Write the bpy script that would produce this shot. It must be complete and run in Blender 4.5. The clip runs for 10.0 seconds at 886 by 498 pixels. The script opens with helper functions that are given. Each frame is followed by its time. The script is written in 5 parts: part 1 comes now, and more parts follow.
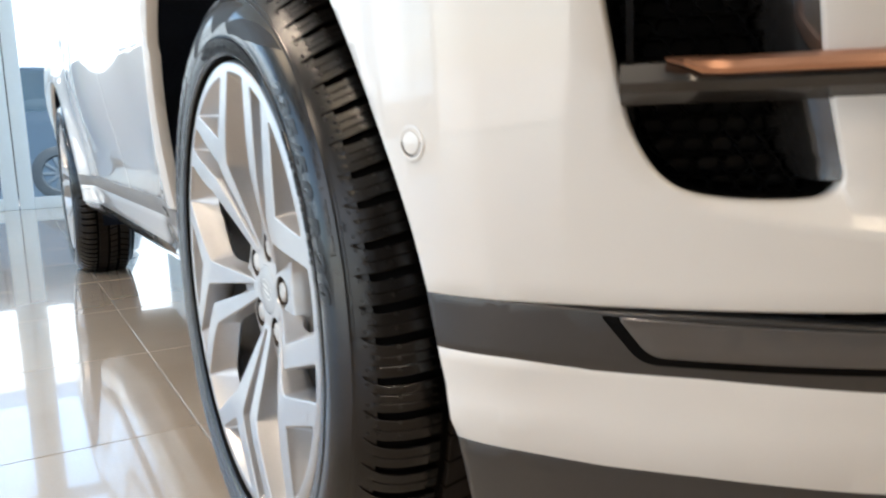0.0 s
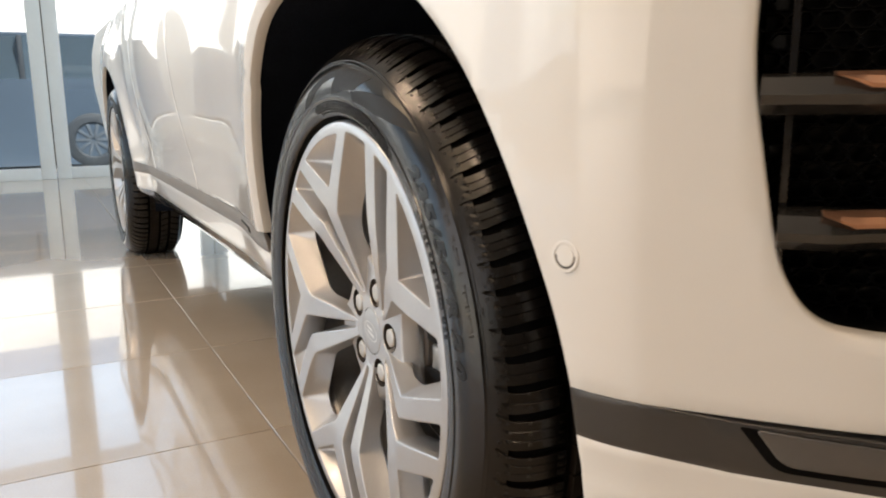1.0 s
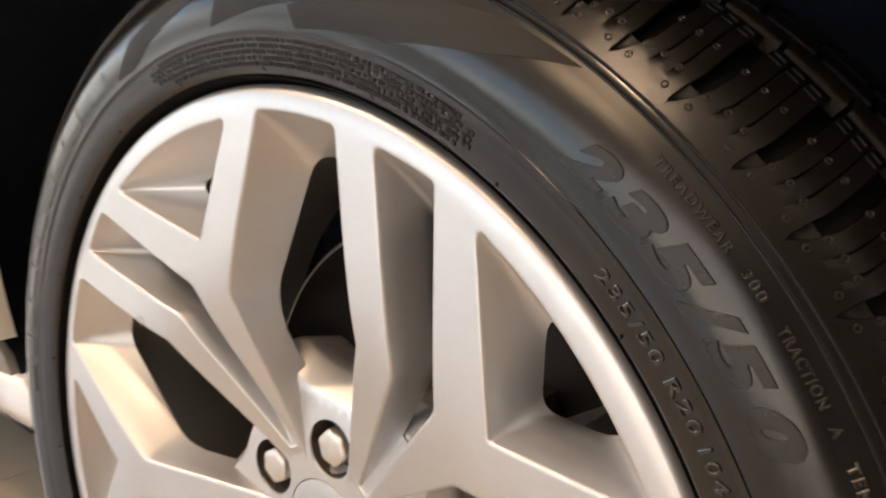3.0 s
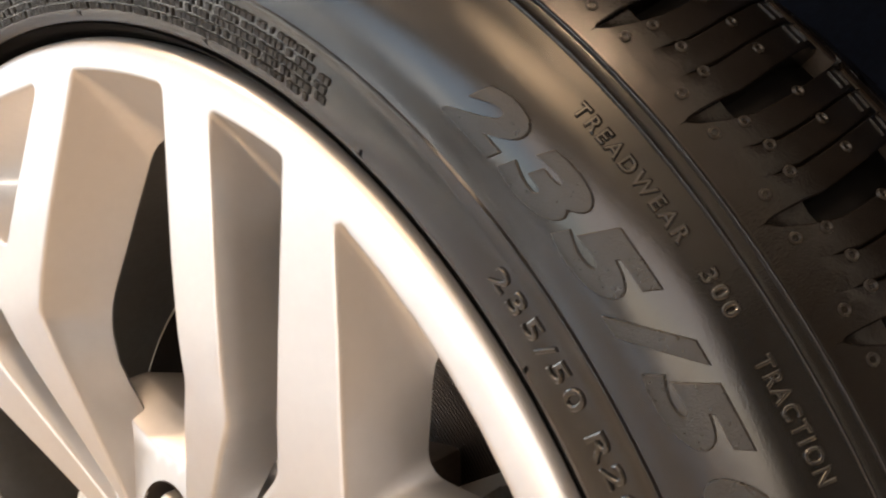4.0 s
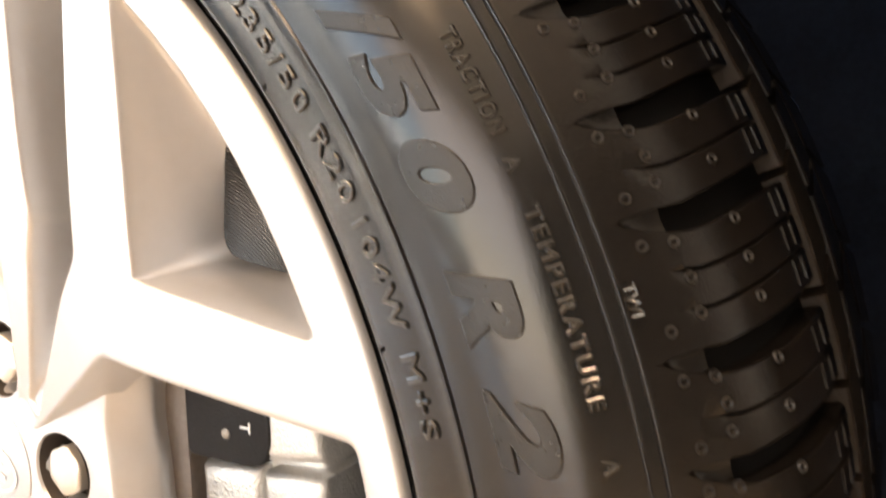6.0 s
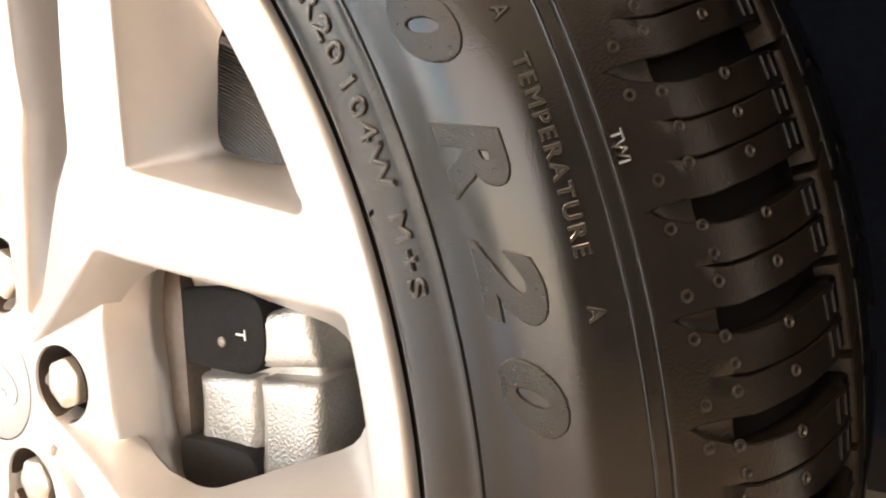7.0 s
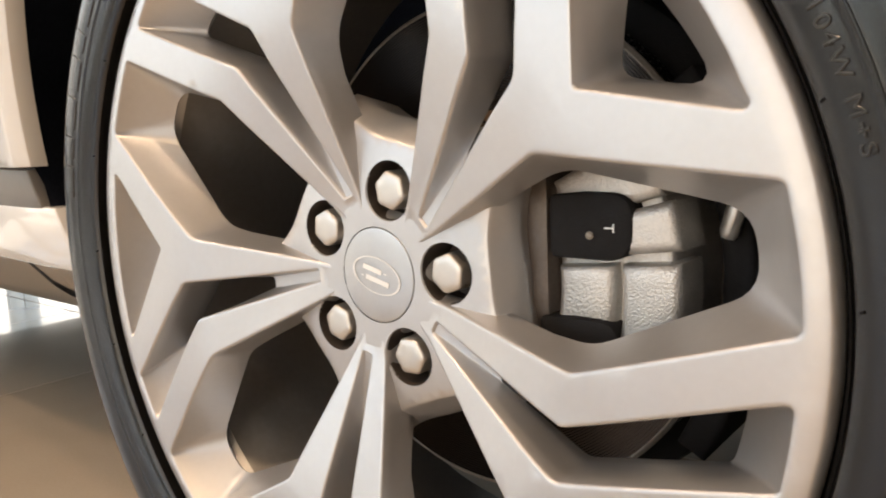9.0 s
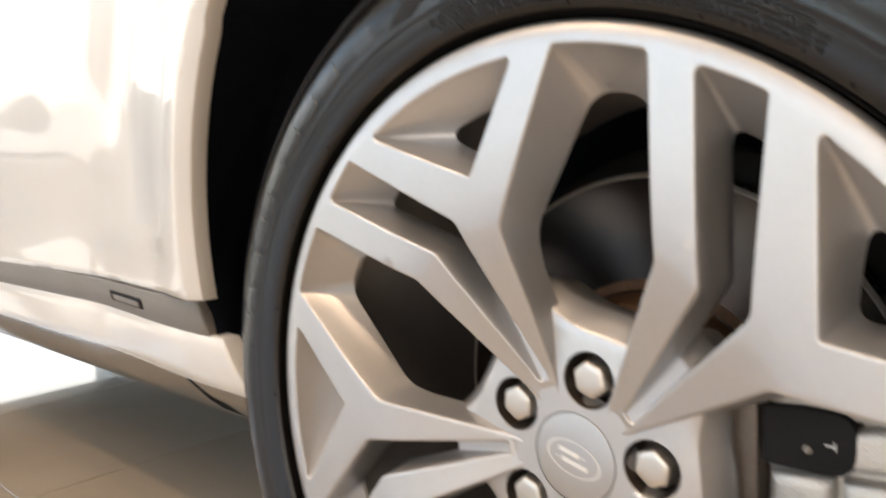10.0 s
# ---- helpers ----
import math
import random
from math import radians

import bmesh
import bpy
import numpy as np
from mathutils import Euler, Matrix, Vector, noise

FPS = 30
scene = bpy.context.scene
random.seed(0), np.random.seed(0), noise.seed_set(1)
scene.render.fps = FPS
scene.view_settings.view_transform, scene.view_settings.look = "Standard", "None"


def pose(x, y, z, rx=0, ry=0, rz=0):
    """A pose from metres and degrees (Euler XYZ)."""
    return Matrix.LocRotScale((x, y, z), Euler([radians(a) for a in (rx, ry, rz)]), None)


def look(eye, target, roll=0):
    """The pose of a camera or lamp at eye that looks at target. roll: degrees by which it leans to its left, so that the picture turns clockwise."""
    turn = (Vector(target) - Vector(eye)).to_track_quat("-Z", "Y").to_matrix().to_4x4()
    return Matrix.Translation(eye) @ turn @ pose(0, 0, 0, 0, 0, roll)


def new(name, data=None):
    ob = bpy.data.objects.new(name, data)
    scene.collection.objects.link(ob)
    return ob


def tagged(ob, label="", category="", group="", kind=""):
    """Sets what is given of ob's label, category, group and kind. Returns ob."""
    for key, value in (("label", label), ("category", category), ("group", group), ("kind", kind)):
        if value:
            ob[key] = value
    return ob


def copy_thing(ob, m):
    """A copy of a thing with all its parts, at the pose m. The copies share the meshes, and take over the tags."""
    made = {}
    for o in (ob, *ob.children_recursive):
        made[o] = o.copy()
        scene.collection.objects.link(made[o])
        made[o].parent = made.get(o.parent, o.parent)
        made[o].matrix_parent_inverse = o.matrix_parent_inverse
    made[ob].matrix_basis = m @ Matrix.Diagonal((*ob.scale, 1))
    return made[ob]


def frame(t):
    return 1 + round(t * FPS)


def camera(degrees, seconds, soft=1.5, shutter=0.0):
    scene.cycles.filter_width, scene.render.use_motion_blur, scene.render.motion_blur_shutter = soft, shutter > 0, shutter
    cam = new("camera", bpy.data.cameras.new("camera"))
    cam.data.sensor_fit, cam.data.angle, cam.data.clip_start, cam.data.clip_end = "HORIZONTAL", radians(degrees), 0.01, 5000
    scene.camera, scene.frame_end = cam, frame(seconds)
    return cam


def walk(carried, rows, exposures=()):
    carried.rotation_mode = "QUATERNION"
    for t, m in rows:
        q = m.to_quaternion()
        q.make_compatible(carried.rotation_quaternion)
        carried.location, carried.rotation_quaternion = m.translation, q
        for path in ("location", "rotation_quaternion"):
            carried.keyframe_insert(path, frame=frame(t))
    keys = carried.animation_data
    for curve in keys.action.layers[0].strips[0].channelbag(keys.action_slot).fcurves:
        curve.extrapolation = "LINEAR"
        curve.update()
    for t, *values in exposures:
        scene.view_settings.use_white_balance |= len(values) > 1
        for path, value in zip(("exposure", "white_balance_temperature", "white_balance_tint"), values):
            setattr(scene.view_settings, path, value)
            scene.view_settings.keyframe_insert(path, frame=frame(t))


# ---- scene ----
cam = camera(59.69, 10.0, soft=1.9, shutter=0.4)
PATH = [
    (0.0, 0.9056, -0.2684, 0.5405, 81.29, 1.97, 60.45),
    (0.5, 0.9098, -0.3234, 0.6123, 80.65, 0.94, 62.60),
    (1.0, 0.8892, -0.3725, 0.6512, 79.00, 0.46, 62.01),
    (1.5, 0.7544, -0.3917, 0.6328, 77.78, 1.02, 59.42),
    (2.0, 0.5825, -0.3876, 0.6255, 78.19, 2.04, 53.37),
    (3.3, 0.3281, -0.2613, 0.5776, 82.20, 2.89, 37.24),
    (3.5, 0.3221, -0.2419, 0.5658, 83.38, 2.18, 36.58),
    (4.0, 0.3210, -0.2111, 0.5678, 84.65, 1.14, 35.59),
    (4.5, 0.3389, -0.1944, 0.5571, 84.95, 1.03, 34.68),
    (5.0, 0.3527, -0.1921, 0.5454, 85.07, 1.14, 33.36),
    (5.5, 0.3648, -0.1960, 0.5222, 84.50, 1.25, 32.03),
    (6.0, 0.3757, -0.2014, 0.4985, 83.32, 1.66, 30.98),
    (6.2, 0.3825, -0.1991, 0.4910, 82.05, 2.03, 32.04),
    (7.3, 0.3776, -0.2087, 0.4659, 82.02, 1.47, 31.19),
    (7.5, 0.3709, -0.2298, 0.4725, 82.10, 2.05, 31.48),
    (8.0, 0.3488, -0.2886, 0.4718, 82.17, 2.88, 34.60),
    (8.5, 0.3375, -0.3268, 0.4563, 81.66, 2.72, 37.68),
    (9.0, 0.3320, -0.3460, 0.4454, 81.26, 2.44, 39.01),
    (9.5, 0.3132, -0.3704, 0.4778, 82.27, 2.45, 40.41),
    (10.0, 0.2740, -0.4053, 0.5518, 83.50, 2.87, 43.41),
]
EXPOSURES = [
    (0.0, 1.24, 6050, 9),
    (0.6, 1.02, 6950, 13),
    (1.2, 0.89, 7200, 14),
    (2.0, 0.98, 7250, 16),
    (3.5, 1.60, 7900, 18),
    (4.5, 2.00, 8100, 19),
    (5.5, 2.42, 8100, 18),
    (6.8, 2.48, 8100, 18),
    (7.5, 2.08, 8000, 18),
    (8.0, 1.46, 7900, 17),
    (9.0, 1.18, 7900, 17),
    (10.0, 1.13, 7250, 15),
]
walk(cam, [(t, pose(x, y, z, rx, ry, rz)) for t, x, y, z, rx, ry, rz in PATH], EXPOSURES)
# ---------------------------------------------------------------- light
world = bpy.data.worlds.new("world")
scene.world = world
world.use_nodes = True
wn = world.node_tree
sky = wn.nodes.new("ShaderNodeTexSky")
sky.sky_type = "NISHITA"
sky.sun_disc = False
sky.sun_elevation = radians(48)
sky.sun_rotation = radians(60)
wn.links.new(sky.outputs[0], wn.nodes["Background"].inputs[0])
wn.nodes["Background"].inputs[1].default_value = 0.15


def sun_lamp():
    d = bpy.data.lights.new("sun", "SUN")
    d.energy, d.angle, d.color = 5.0, radians(0.6), (1.0, 0.95, 0.87)
    ob = new("sun", d)
    ob.matrix_world = look((0, 0, 0), (-0.52, -0.30, -0.80))
    return ob


def area_lamp(name, eye, target, w, h, power, col):
    d = bpy.data.lights.new(name, "AREA")
    d.shape, d.size, d.size_y, d.energy, d.color = "RECTANGLE", w, h, power, col
    ob = new(name, d)
    ob.matrix_world = look(eye, target)
    return ob


sun_lamp()
WARM = (1.0, 0.77, 0.56)
# daylight through the glazed side front
area_lamp("daylight_side", (-3.78, -5.12, 1.75), (-3.78, 0, 1.55), 5.4, 2.7, 29, (0.58, 0.79, 1.0))
# sunlit forecourt light through the glazed side doors
area_lamp("daylight_doors", (1.09, -5.13, 1.56), (1.09, 0, 1.40), 3.92, 3.05, 31.0, (1.0, 0.87, 0.73))
# daylight through the far side glazing
area_lamp("daylight_far", (-3.78, 5.42, 1.60), (-3.78, 0, 1.60), 5.4, 2.9, 105, (0.68, 0.84, 1.0))
# daylight through the upper panes of the rear front
area_lamp("daylight_rear", (-6.64, 0.1, 2.62), (0, 0.1, 2.3), 9.4, 1.75, 55, (0.62, 0.81, 1.0))

# ---------------------------------------------------------------- materials


def material(name, col, rough=0.5, metal=0.0, coat=0.0, spec=0.5, var=0.0, scale=40.0, bump=0.0, bscale=400.0, rvar=0.0, fine=None, coat_rough=0.03):
    m = bpy.data.materials.new(name)
    m.use_nodes = True
    nt = m.node_tree
    b = nt.nodes["Principled BSDF"]
    b.inputs["Base Color"].default_value = (*col, 1)
    b.inputs["Roughness"].default_value = rough
    b.inputs["Metallic"].default_value = metal
    b.inputs["Coat Weight"].default_value = coat
    b.inputs["Coat Roughness"].default_value = coat_rough
    b.inputs["Specular IOR Level"].default_value = spec
    tc = nt.nodes.new("ShaderNodeTexCoord")
    if var or rvar:
        n1 = nt.nodes.new("ShaderNodeTexNoise")
        n1.inputs["Scale"].default_value = scale
        n1.inputs["Detail"].default_value = 6
        nt.links.new(tc.outputs["Object"], n1.inputs["Vector"])
        n2 = nt.nodes.new("ShaderNodeTexNoise")
        n2.inputs["Scale"].default_value = scale * 9
        n2.inputs["Detail"].default_value = 4
        nt.links.new(tc.outputs["Object"], n2.inputs["Vector"])
        mix = nt.nodes.new("ShaderNodeMath")
        mix.operation = "ADD"
        nt.links.new(n1.outputs[0], mix.inputs[0])
        nt.links.new(n2.outputs[0], mix.inputs[1])
        if var:
            ramp = nt.nodes.new("ShaderNodeMapRange")
            ramp.inputs[1].default_value, ramp.inputs[2].default_value = 0.6, 1.4
            ramp.inputs[3].default_value, ramp.inputs[4].default_value = 1 - var, 1 + var
            nt.links.new(mix.outputs[0], ramp.inputs[0])
            sc = nt.nodes.new("ShaderNodeVectorMath")
            sc.operation = "SCALE"
            sc.inputs[0].default_value = col
            nt.links.new(ramp.outputs[0], sc.inputs["Scale"])
            nt.links.new(sc.outputs[0], b.inputs["Base Color"])
        if rvar:
            rr = nt.nodes.new("ShaderNodeMapRange")
            rr.inputs[1].default_value, rr.inputs[2].default_value = 0.6, 1.4
            rr.inputs[3].default_value, rr.inputs[4].default_value = max(0.02, rough - rvar), rough + rvar
            nt.links.new(mix.outputs[0], rr.inputs[0])
            nt.links.new(rr.outputs[0], b.inputs["Roughness"])
    if bump:
        n3 = nt.nodes.new("ShaderNodeTexNoise")
        n3.inputs["Scale"].default_value = bscale
        n3.inputs["Detail"].default_value = 3
        nt.links.new(tc.outputs["Object"], n3.inputs["Vector"])
        bp = nt.nodes.new("ShaderNodeBump")
        bp.inputs["Strength"].default_value = bump
        bp.inputs["Distance"].default_value = 0.001
        nt.links.new(n3.outputs[0], bp.inputs["Height"])
        nt.links.new(bp.outputs[0], b.inputs["Normal"])
    return m


def glowing(name, col, strength):
    m = bpy.data.materials.new(name)
    m.use_nodes = True
    b = m.node_tree.nodes["Principled BSDF"]
    b.inputs["Base Color"].default_value = (*col, 1)
    b.inputs["Emission Color"].default_value = (*col, 1)
    b.inputs["Emission Strength"].default_value = strength
    return m


def glass(name):
    m = bpy.data.materials.new(name)
    m.use_nodes = True
    nt = m.node_tree
    nt.nodes.remove(nt.nodes["Principled BSDF"])
    tr = nt.nodes.new("ShaderNodeBsdfTransparent")
    tr.inputs[0].default_value = (0.93, 0.97, 0.98, 1)
    gl = nt.nodes.new("ShaderNodeBsdfGlossy")
    gl.inputs["Roughness"].default_value = 0.02
    fr = nt.nodes.new("ShaderNodeFresnel")
    fr.inputs[0].default_value = 1.45
    mx = nt.nodes.new("ShaderNodeMixShader")
    nt.links.new(fr.outputs[0], mx.inputs[0])
    nt.links.new(tr.outputs[0], mx.inputs[1])
    nt.links.new(gl.outputs[0], mx.inputs[2])
    nt.links.new(mx.outputs[0], nt.nodes["Material Output"].inputs[0])
    return m


PAINT = material("white_car_paint", (0.80, 0.78, 0.745), 0.32, coat=1.0, var=0.012, scale=3, bump=0.02, bscale=900)
TRIM = material("dark_grey_trim", (0.038, 0.036, 0.034), 0.34, coat=0.25, coat_rough=0.15, var=0.06, scale=20, bump=0.05, bscale=1500)
GLOSS = material("gloss_black", (0.012, 0.012, 0.013), 0.12, coat=0.8, var=0.1, scale=15)
TUB = material("satin_black_plastic", (0.005, 0.005, 0.005), 0.4, coat=0.25, coat_rough=0.1, spec=0.2, var=0.1)
BLACKEST = material("deep_black_plastic", (0.003, 0.003, 0.003), 0.7, spec=0.06, var=0.2)
BLADE = material("gloss_dark_grey", (0.016, 0.015, 0.014), 0.22, coat=0.8, coat_rough=0.06, var=0.08, scale=15)
BLACK = material("black_plastic", (0.012, 0.012, 0.013), 0.75, spec=0.25, var=0.25, scale=30, bump=0.25, bscale=700)
LINER = material("wheel_arch_felt", (0.013, 0.018, 0.030), 0.95, spec=0.1, var=0.3, scale=25, bump=0.4, bscale=500)
COPPER = material("satin_copper", (0.52, 0.285, 0.185), 0.34, metal=0.85, var=0.03, scale=12)
ALLOY = material("silver_alloy_paint", (0.530, 0.530, 0.535), 0.40, metal=0.78, coat=0.20, coat_rough=0.12, var=0.03, scale=25, bump=0.03, bscale=2500)
CAPMAT = material("satin_silver_cap", (0.50, 0.51, 0.52), 0.33, metal=0.75, var=0.03, scale=40)
CAPLINE = material("light_silver_badge", (0.85, 0.85, 0.83), 0.3, metal=0.3, var=0.02, scale=80)
# darker wheel silver: the barrel's shade is put into its colour
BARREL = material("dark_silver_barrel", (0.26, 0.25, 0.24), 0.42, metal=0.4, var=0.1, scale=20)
NUT = material("satin_steel_nut", (0.60, 0.575, 0.54), 0.34, metal=0.75, var=0.06, scale=120, rvar=0.08)
# near-black brown puts the shade of nut recesses and hub holes into the colour
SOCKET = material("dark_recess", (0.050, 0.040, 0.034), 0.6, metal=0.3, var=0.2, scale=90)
RUBBER = material("tyre_rubber", (0.0070, 0.0068, 0.0067), 0.17, spec=0.50, var=0.12, scale=14, bump=0.05, bscale=2200, rvar=0.03)
MATT = material("matt_rubber", (0.0095, 0.0088, 0.0083), 0.55, spec=0.30, var=0.2, scale=60, bump=0.35, bscale=2600)
DULL = material("dull_rubber", (0.010, 0.0097, 0.0094), 0.30, spec=0.36, var=0.25, scale=90, bump=0.25, bscale=2200, rvar=0.06)
RAISED = material("raised_rubber", (0.016, 0.0155, 0.015), 0.18, spec=0.7, var=0.15, scale=50)
DUSTY = material("dusty_rubber", (0.012, 0.0085, 0.006), 0.55, spec=0.2, var=0.4, scale=45, bump=0.3, bscale=900)
TREAD = material("tread_rubber", (0.0055, 0.0046, 0.0040), 0.22, spec=0.38, var=0.3, scale=35, bump=0.10, bscale=1500, rvar=0.03)
PIPS = material("moulding_rubber", (0.010, 0.0088, 0.0078), 0.42, spec=0.4, var=0.1)
# rubber darkened further: the shade of grooves, gaps and bead is painted in
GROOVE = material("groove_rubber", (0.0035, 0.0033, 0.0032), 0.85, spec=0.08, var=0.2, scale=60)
CAST = material("cast_iron_zinc", (0.58, 0.56, 0.53), 0.40, metal=0.75, var=0.16, scale=60, bump=0.6, bscale=800, rvar=0.12)
DISC = material("brake_disc_steel", (0.040, 0.031, 0.026), 0.24, metal=0.95, var=0.12, scale=20, rvar=0.05)
DISC.node_tree.nodes["Principled BSDF"].inputs["Anisotropic"].default_value = 0.75
brushed = DISC.node_tree.nodes.new("ShaderNodeTangent")
brushed.direction_type, brushed.axis = "RADIAL", "Y"
DISC.node_tree.links.new(brushed.outputs[0], DISC.node_tree.nodes["Principled BSDF"].inputs["Tangent"])
# fine turned scoring round the disc
turned = DISC.node_tree.nodes.new("ShaderNodeTexWave")
turned.wave_type, turned.rings_direction = "RINGS", "Y"
turned.inputs["Scale"].default_value, turned.inputs["Distortion"].default_value = 170.0, 2.0
turned.inputs["Detail"].default_value, turned.inputs["Detail Scale"].default_value = 3.0, 2.0
spot = DISC.node_tree.nodes.new("ShaderNodeTexCoord")
DISC.node_tree.links.new(spot.outputs["Object"], turned.inputs["Vector"])
worn = DISC.node_tree.nodes.new("ShaderNodeMapRange")
worn.inputs["To Min"].default_value, worn.inputs["To Max"].default_value = 0.20, 0.29
DISC.node_tree.links.new(turned.outputs["Fac"], worn.inputs["Value"])
DISC.node_tree.links.new(worn.outputs[0], DISC.node_tree.nodes["Principled BSDF"].inputs["Roughness"])
RUST = material("rusty_hub_steel", (0.16, 0.085, 0.045), 0.6, metal=0.4, var=0.4, scale=50, bump=0.3, bscale=500)
HUBFACE = material("dull_hub_steel", (0.30, 0.27, 0.235), 0.55, metal=0.4, var=0.25, scale=60, bump=0.2, bscale=600)
PADSTEEL = material("brown_pad_steel", (0.135, 0.110, 0.094), 0.45, metal=0.5, var=0.2, scale=40)
STEEL = material("dark_suspension_steel", (0.03, 0.03, 0.032), 0.55, metal=0.4, var=0.3, scale=30)
WALLPAINT = material("white_wall_paint", (0.74, 0.72, 0.68), 0.6, var=0.03, scale=2, bump=0.05, bscale=200)
# for unseen walls: dark colour stands in for a dim room in reflections
DARKWALL = material("dark_wall_paint", (0.055, 0.050, 0.045), 0.6, var=0.05, scale=2)
CEILPAINT = material("ceiling_paint", (0.78, 0.76, 0.72), 0.7, var=0.02, scale=2)
ALUFRAME = material("white_aluminium", (0.58, 0.68, 0.75), 0.35, var=0.03, scale=6)
GREYLINE = material("grey_gap", (0.10, 0.095, 0.09), 0.6, var=0.1)
SEAL = material("black_seal", (0.02, 0.02, 0.02), 0.7, var=0.1)
GROUT = material("tile_grout", (0.20, 0.18, 0.155), 0.8, var=0.2, scale=30, bump=0.3)
PAVING = material("pale_paving", (0.46, 0.46, 0.45), 0.85, var=0.12, scale=1.2, bump=0.3, bscale=60)
# far tyres, pillars and rims lifted to blue-grey: bright haze put into the colour
FARWHEEL = material("grey_far_tyre", (0.03, 0.04, 0.052), 0.7, var=0.15, scale=8)
FARRIM = material("grey_far_rim", (0.10, 0.125, 0.155), 0.5, metal=0.3, var=0.1, scale=8)
BLUECAR = material("blue_grey_paint", (0.065, 0.095, 0.135), 0.3, coat=1.0, var=0.03, scale=4)
FARGLASS = material("blue_far_glass", (0.035, 0.055, 0.075), 0.12, spec=0.8, var=0.1, scale=2)
CARGLASS = material("dark_car_glass", (0.015, 0.02, 0.025), 0.05, spec=0.8)
FARWALL = material("pale_facade", (0.80, 0.80, 0.79), 0.8, var=0.06, scale=0.7)
PANE = glass("window_glass")
LAMPWARM = glowing("warm_lamp", (1.0, 0.78, 0.52), 1.3)


def tile_material():
    m = material("cream_porcelain_tile", (0.47, 0.40, 0.32), 0.12, spec=0.6, coat=0.8, coat_rough=0.02, rvar=0.04, scale=5)
    nt = m.node_tree
    b = nt.nodes["Principled BSDF"]
    tc = nt.nodes.new("ShaderNodeTexCoord")
    info = nt.nodes.new("ShaderNodeObjectInfo")
    n1 = nt.nodes.new("ShaderNodeTexNoise")
    n1.inputs["Scale"].default_value, n1.inputs["Detail"].default_value = 3.0, 8
    n2 = nt.nodes.new("ShaderNodeTexNoise")
    n2.inputs["Scale"].default_value, n2.inputs["Detail"].default_value = 260, 3
    add = nt.nodes.new("ShaderNodeVectorMath")
    add.operation = "ADD"
    nt.links.new(tc.outputs["Object"], add.inputs[0])
    nt.links.new(info.outputs["Random"], add.inputs[1])
    nt.links.new(add.outputs[0], n1.inputs["Vector"])
    nt.links.new(tc.outputs["Object"], n2.inputs["Vector"])
    s = nt.nodes.new("ShaderNodeMath")
    s.operation = "MULTIPLY_ADD"
    s.inputs[1].default_value = 0.35
    nt.links.new(n2.outputs[0], s.inputs[0])
    nt.links.new(n1.outputs[0], s.inputs[2])
    s2 = nt.nodes.new("ShaderNodeMath")
    s2.operation = "MULTIPLY_ADD"
    s2.inputs[1].default_value = 0.12
    nt.links.new(info.outputs["Random"], s2.inputs[0])
    nt.links.new(s.outputs[0], s2.inputs[2])
    r = nt.nodes.new("ShaderNodeValToRGB")
    r.color_ramp.elements[0].position, r.color_ramp.elements[0].color = 0.45, (0.45, 0.375, 0.295, 1)
    r.color_ramp.elements[1].position, r.color_ramp.elements[1].color = 0.95, (0.54, 0.465, 0.38, 1)
    nt.links.new(s2.outputs[0], r.inputs[0])
    nt.links.new(r.outputs[0], b.inputs["Base Color"])
    return m


TILE = tile_material()

# ---------------------------------------------------------------- building helpers


def part(name, bm, mat, parent=None, label="", smooth=True, sharp=38.0):
    """Links a bmesh as one mesh object under a thing or a part."""
    if smooth:
        bm.normal_update()
        lim = radians(sharp)
        for f in bm.faces:
            f.smooth = True
        for e in bm.edges:
            if len(e.link_faces) == 2:
                e.smooth = e.calc_face_angle(0.0) < lim
            else:
                e.smooth = True
    me = bpy.data.meshes.new(name)
    bm.to_mesh(me)
    bm.free()
    for mm in mat if isinstance(mat, (list, tuple)) else (mat,):
        me.materials.append(mm)
    ob = new(name, me)
    if parent is not None:
        ob.parent = parent
    if label:
        tagged(ob, label)
    return ob


def again(ob, parent, m):
    """A further part on the same mesh."""
    c = new(ob.name.split(".")[0], ob.data)
    c.parent = parent
    c.matrix_basis = m
    return c


def empty(name, label, category, at=(0, 0, 0), group="", kind=""):
    ob = new(name)
    ob.location = at
    return tagged(ob, label, category, group, kind)


def add_box(bm, x0, x1, y0, y1, z0, z1, bevel=0.0, m=None):
    vs = [bm.verts.new(v) for v in ((x0, y0, z0), (x1, y0, z0), (x1, y1, z0), (x0, y1, z0), (x0, y0, z1), (x1, y0, z1), (x1, y1, z1), (x0, y1, z1))]
    fs = [bm.faces.new([vs[i] for i in q]) for q in ((0, 3, 2, 1), (4, 5, 6, 7), (0, 1, 5, 4), (1, 2, 6, 5), (2, 3, 7, 6), (3, 0, 4, 7))]
    if bevel:
        es = list({e for f in fs for e in f.edges})
        r = bmesh.ops.bevel(bm, geom=es, offset=bevel, segments=2, affect="EDGES", profile=0.6)
        vs = list({v for f in r["faces"] for v in f.verts})
    if m is not None:
        bmesh.ops.transform(bm, matrix=m, verts=vs)
    return bm


def box(x0, x1, y0, y1, z0, z1, bevel=0.0):
    return add_box(bmesh.new(), x0, x1, y0, y1, z0, z1, bevel)


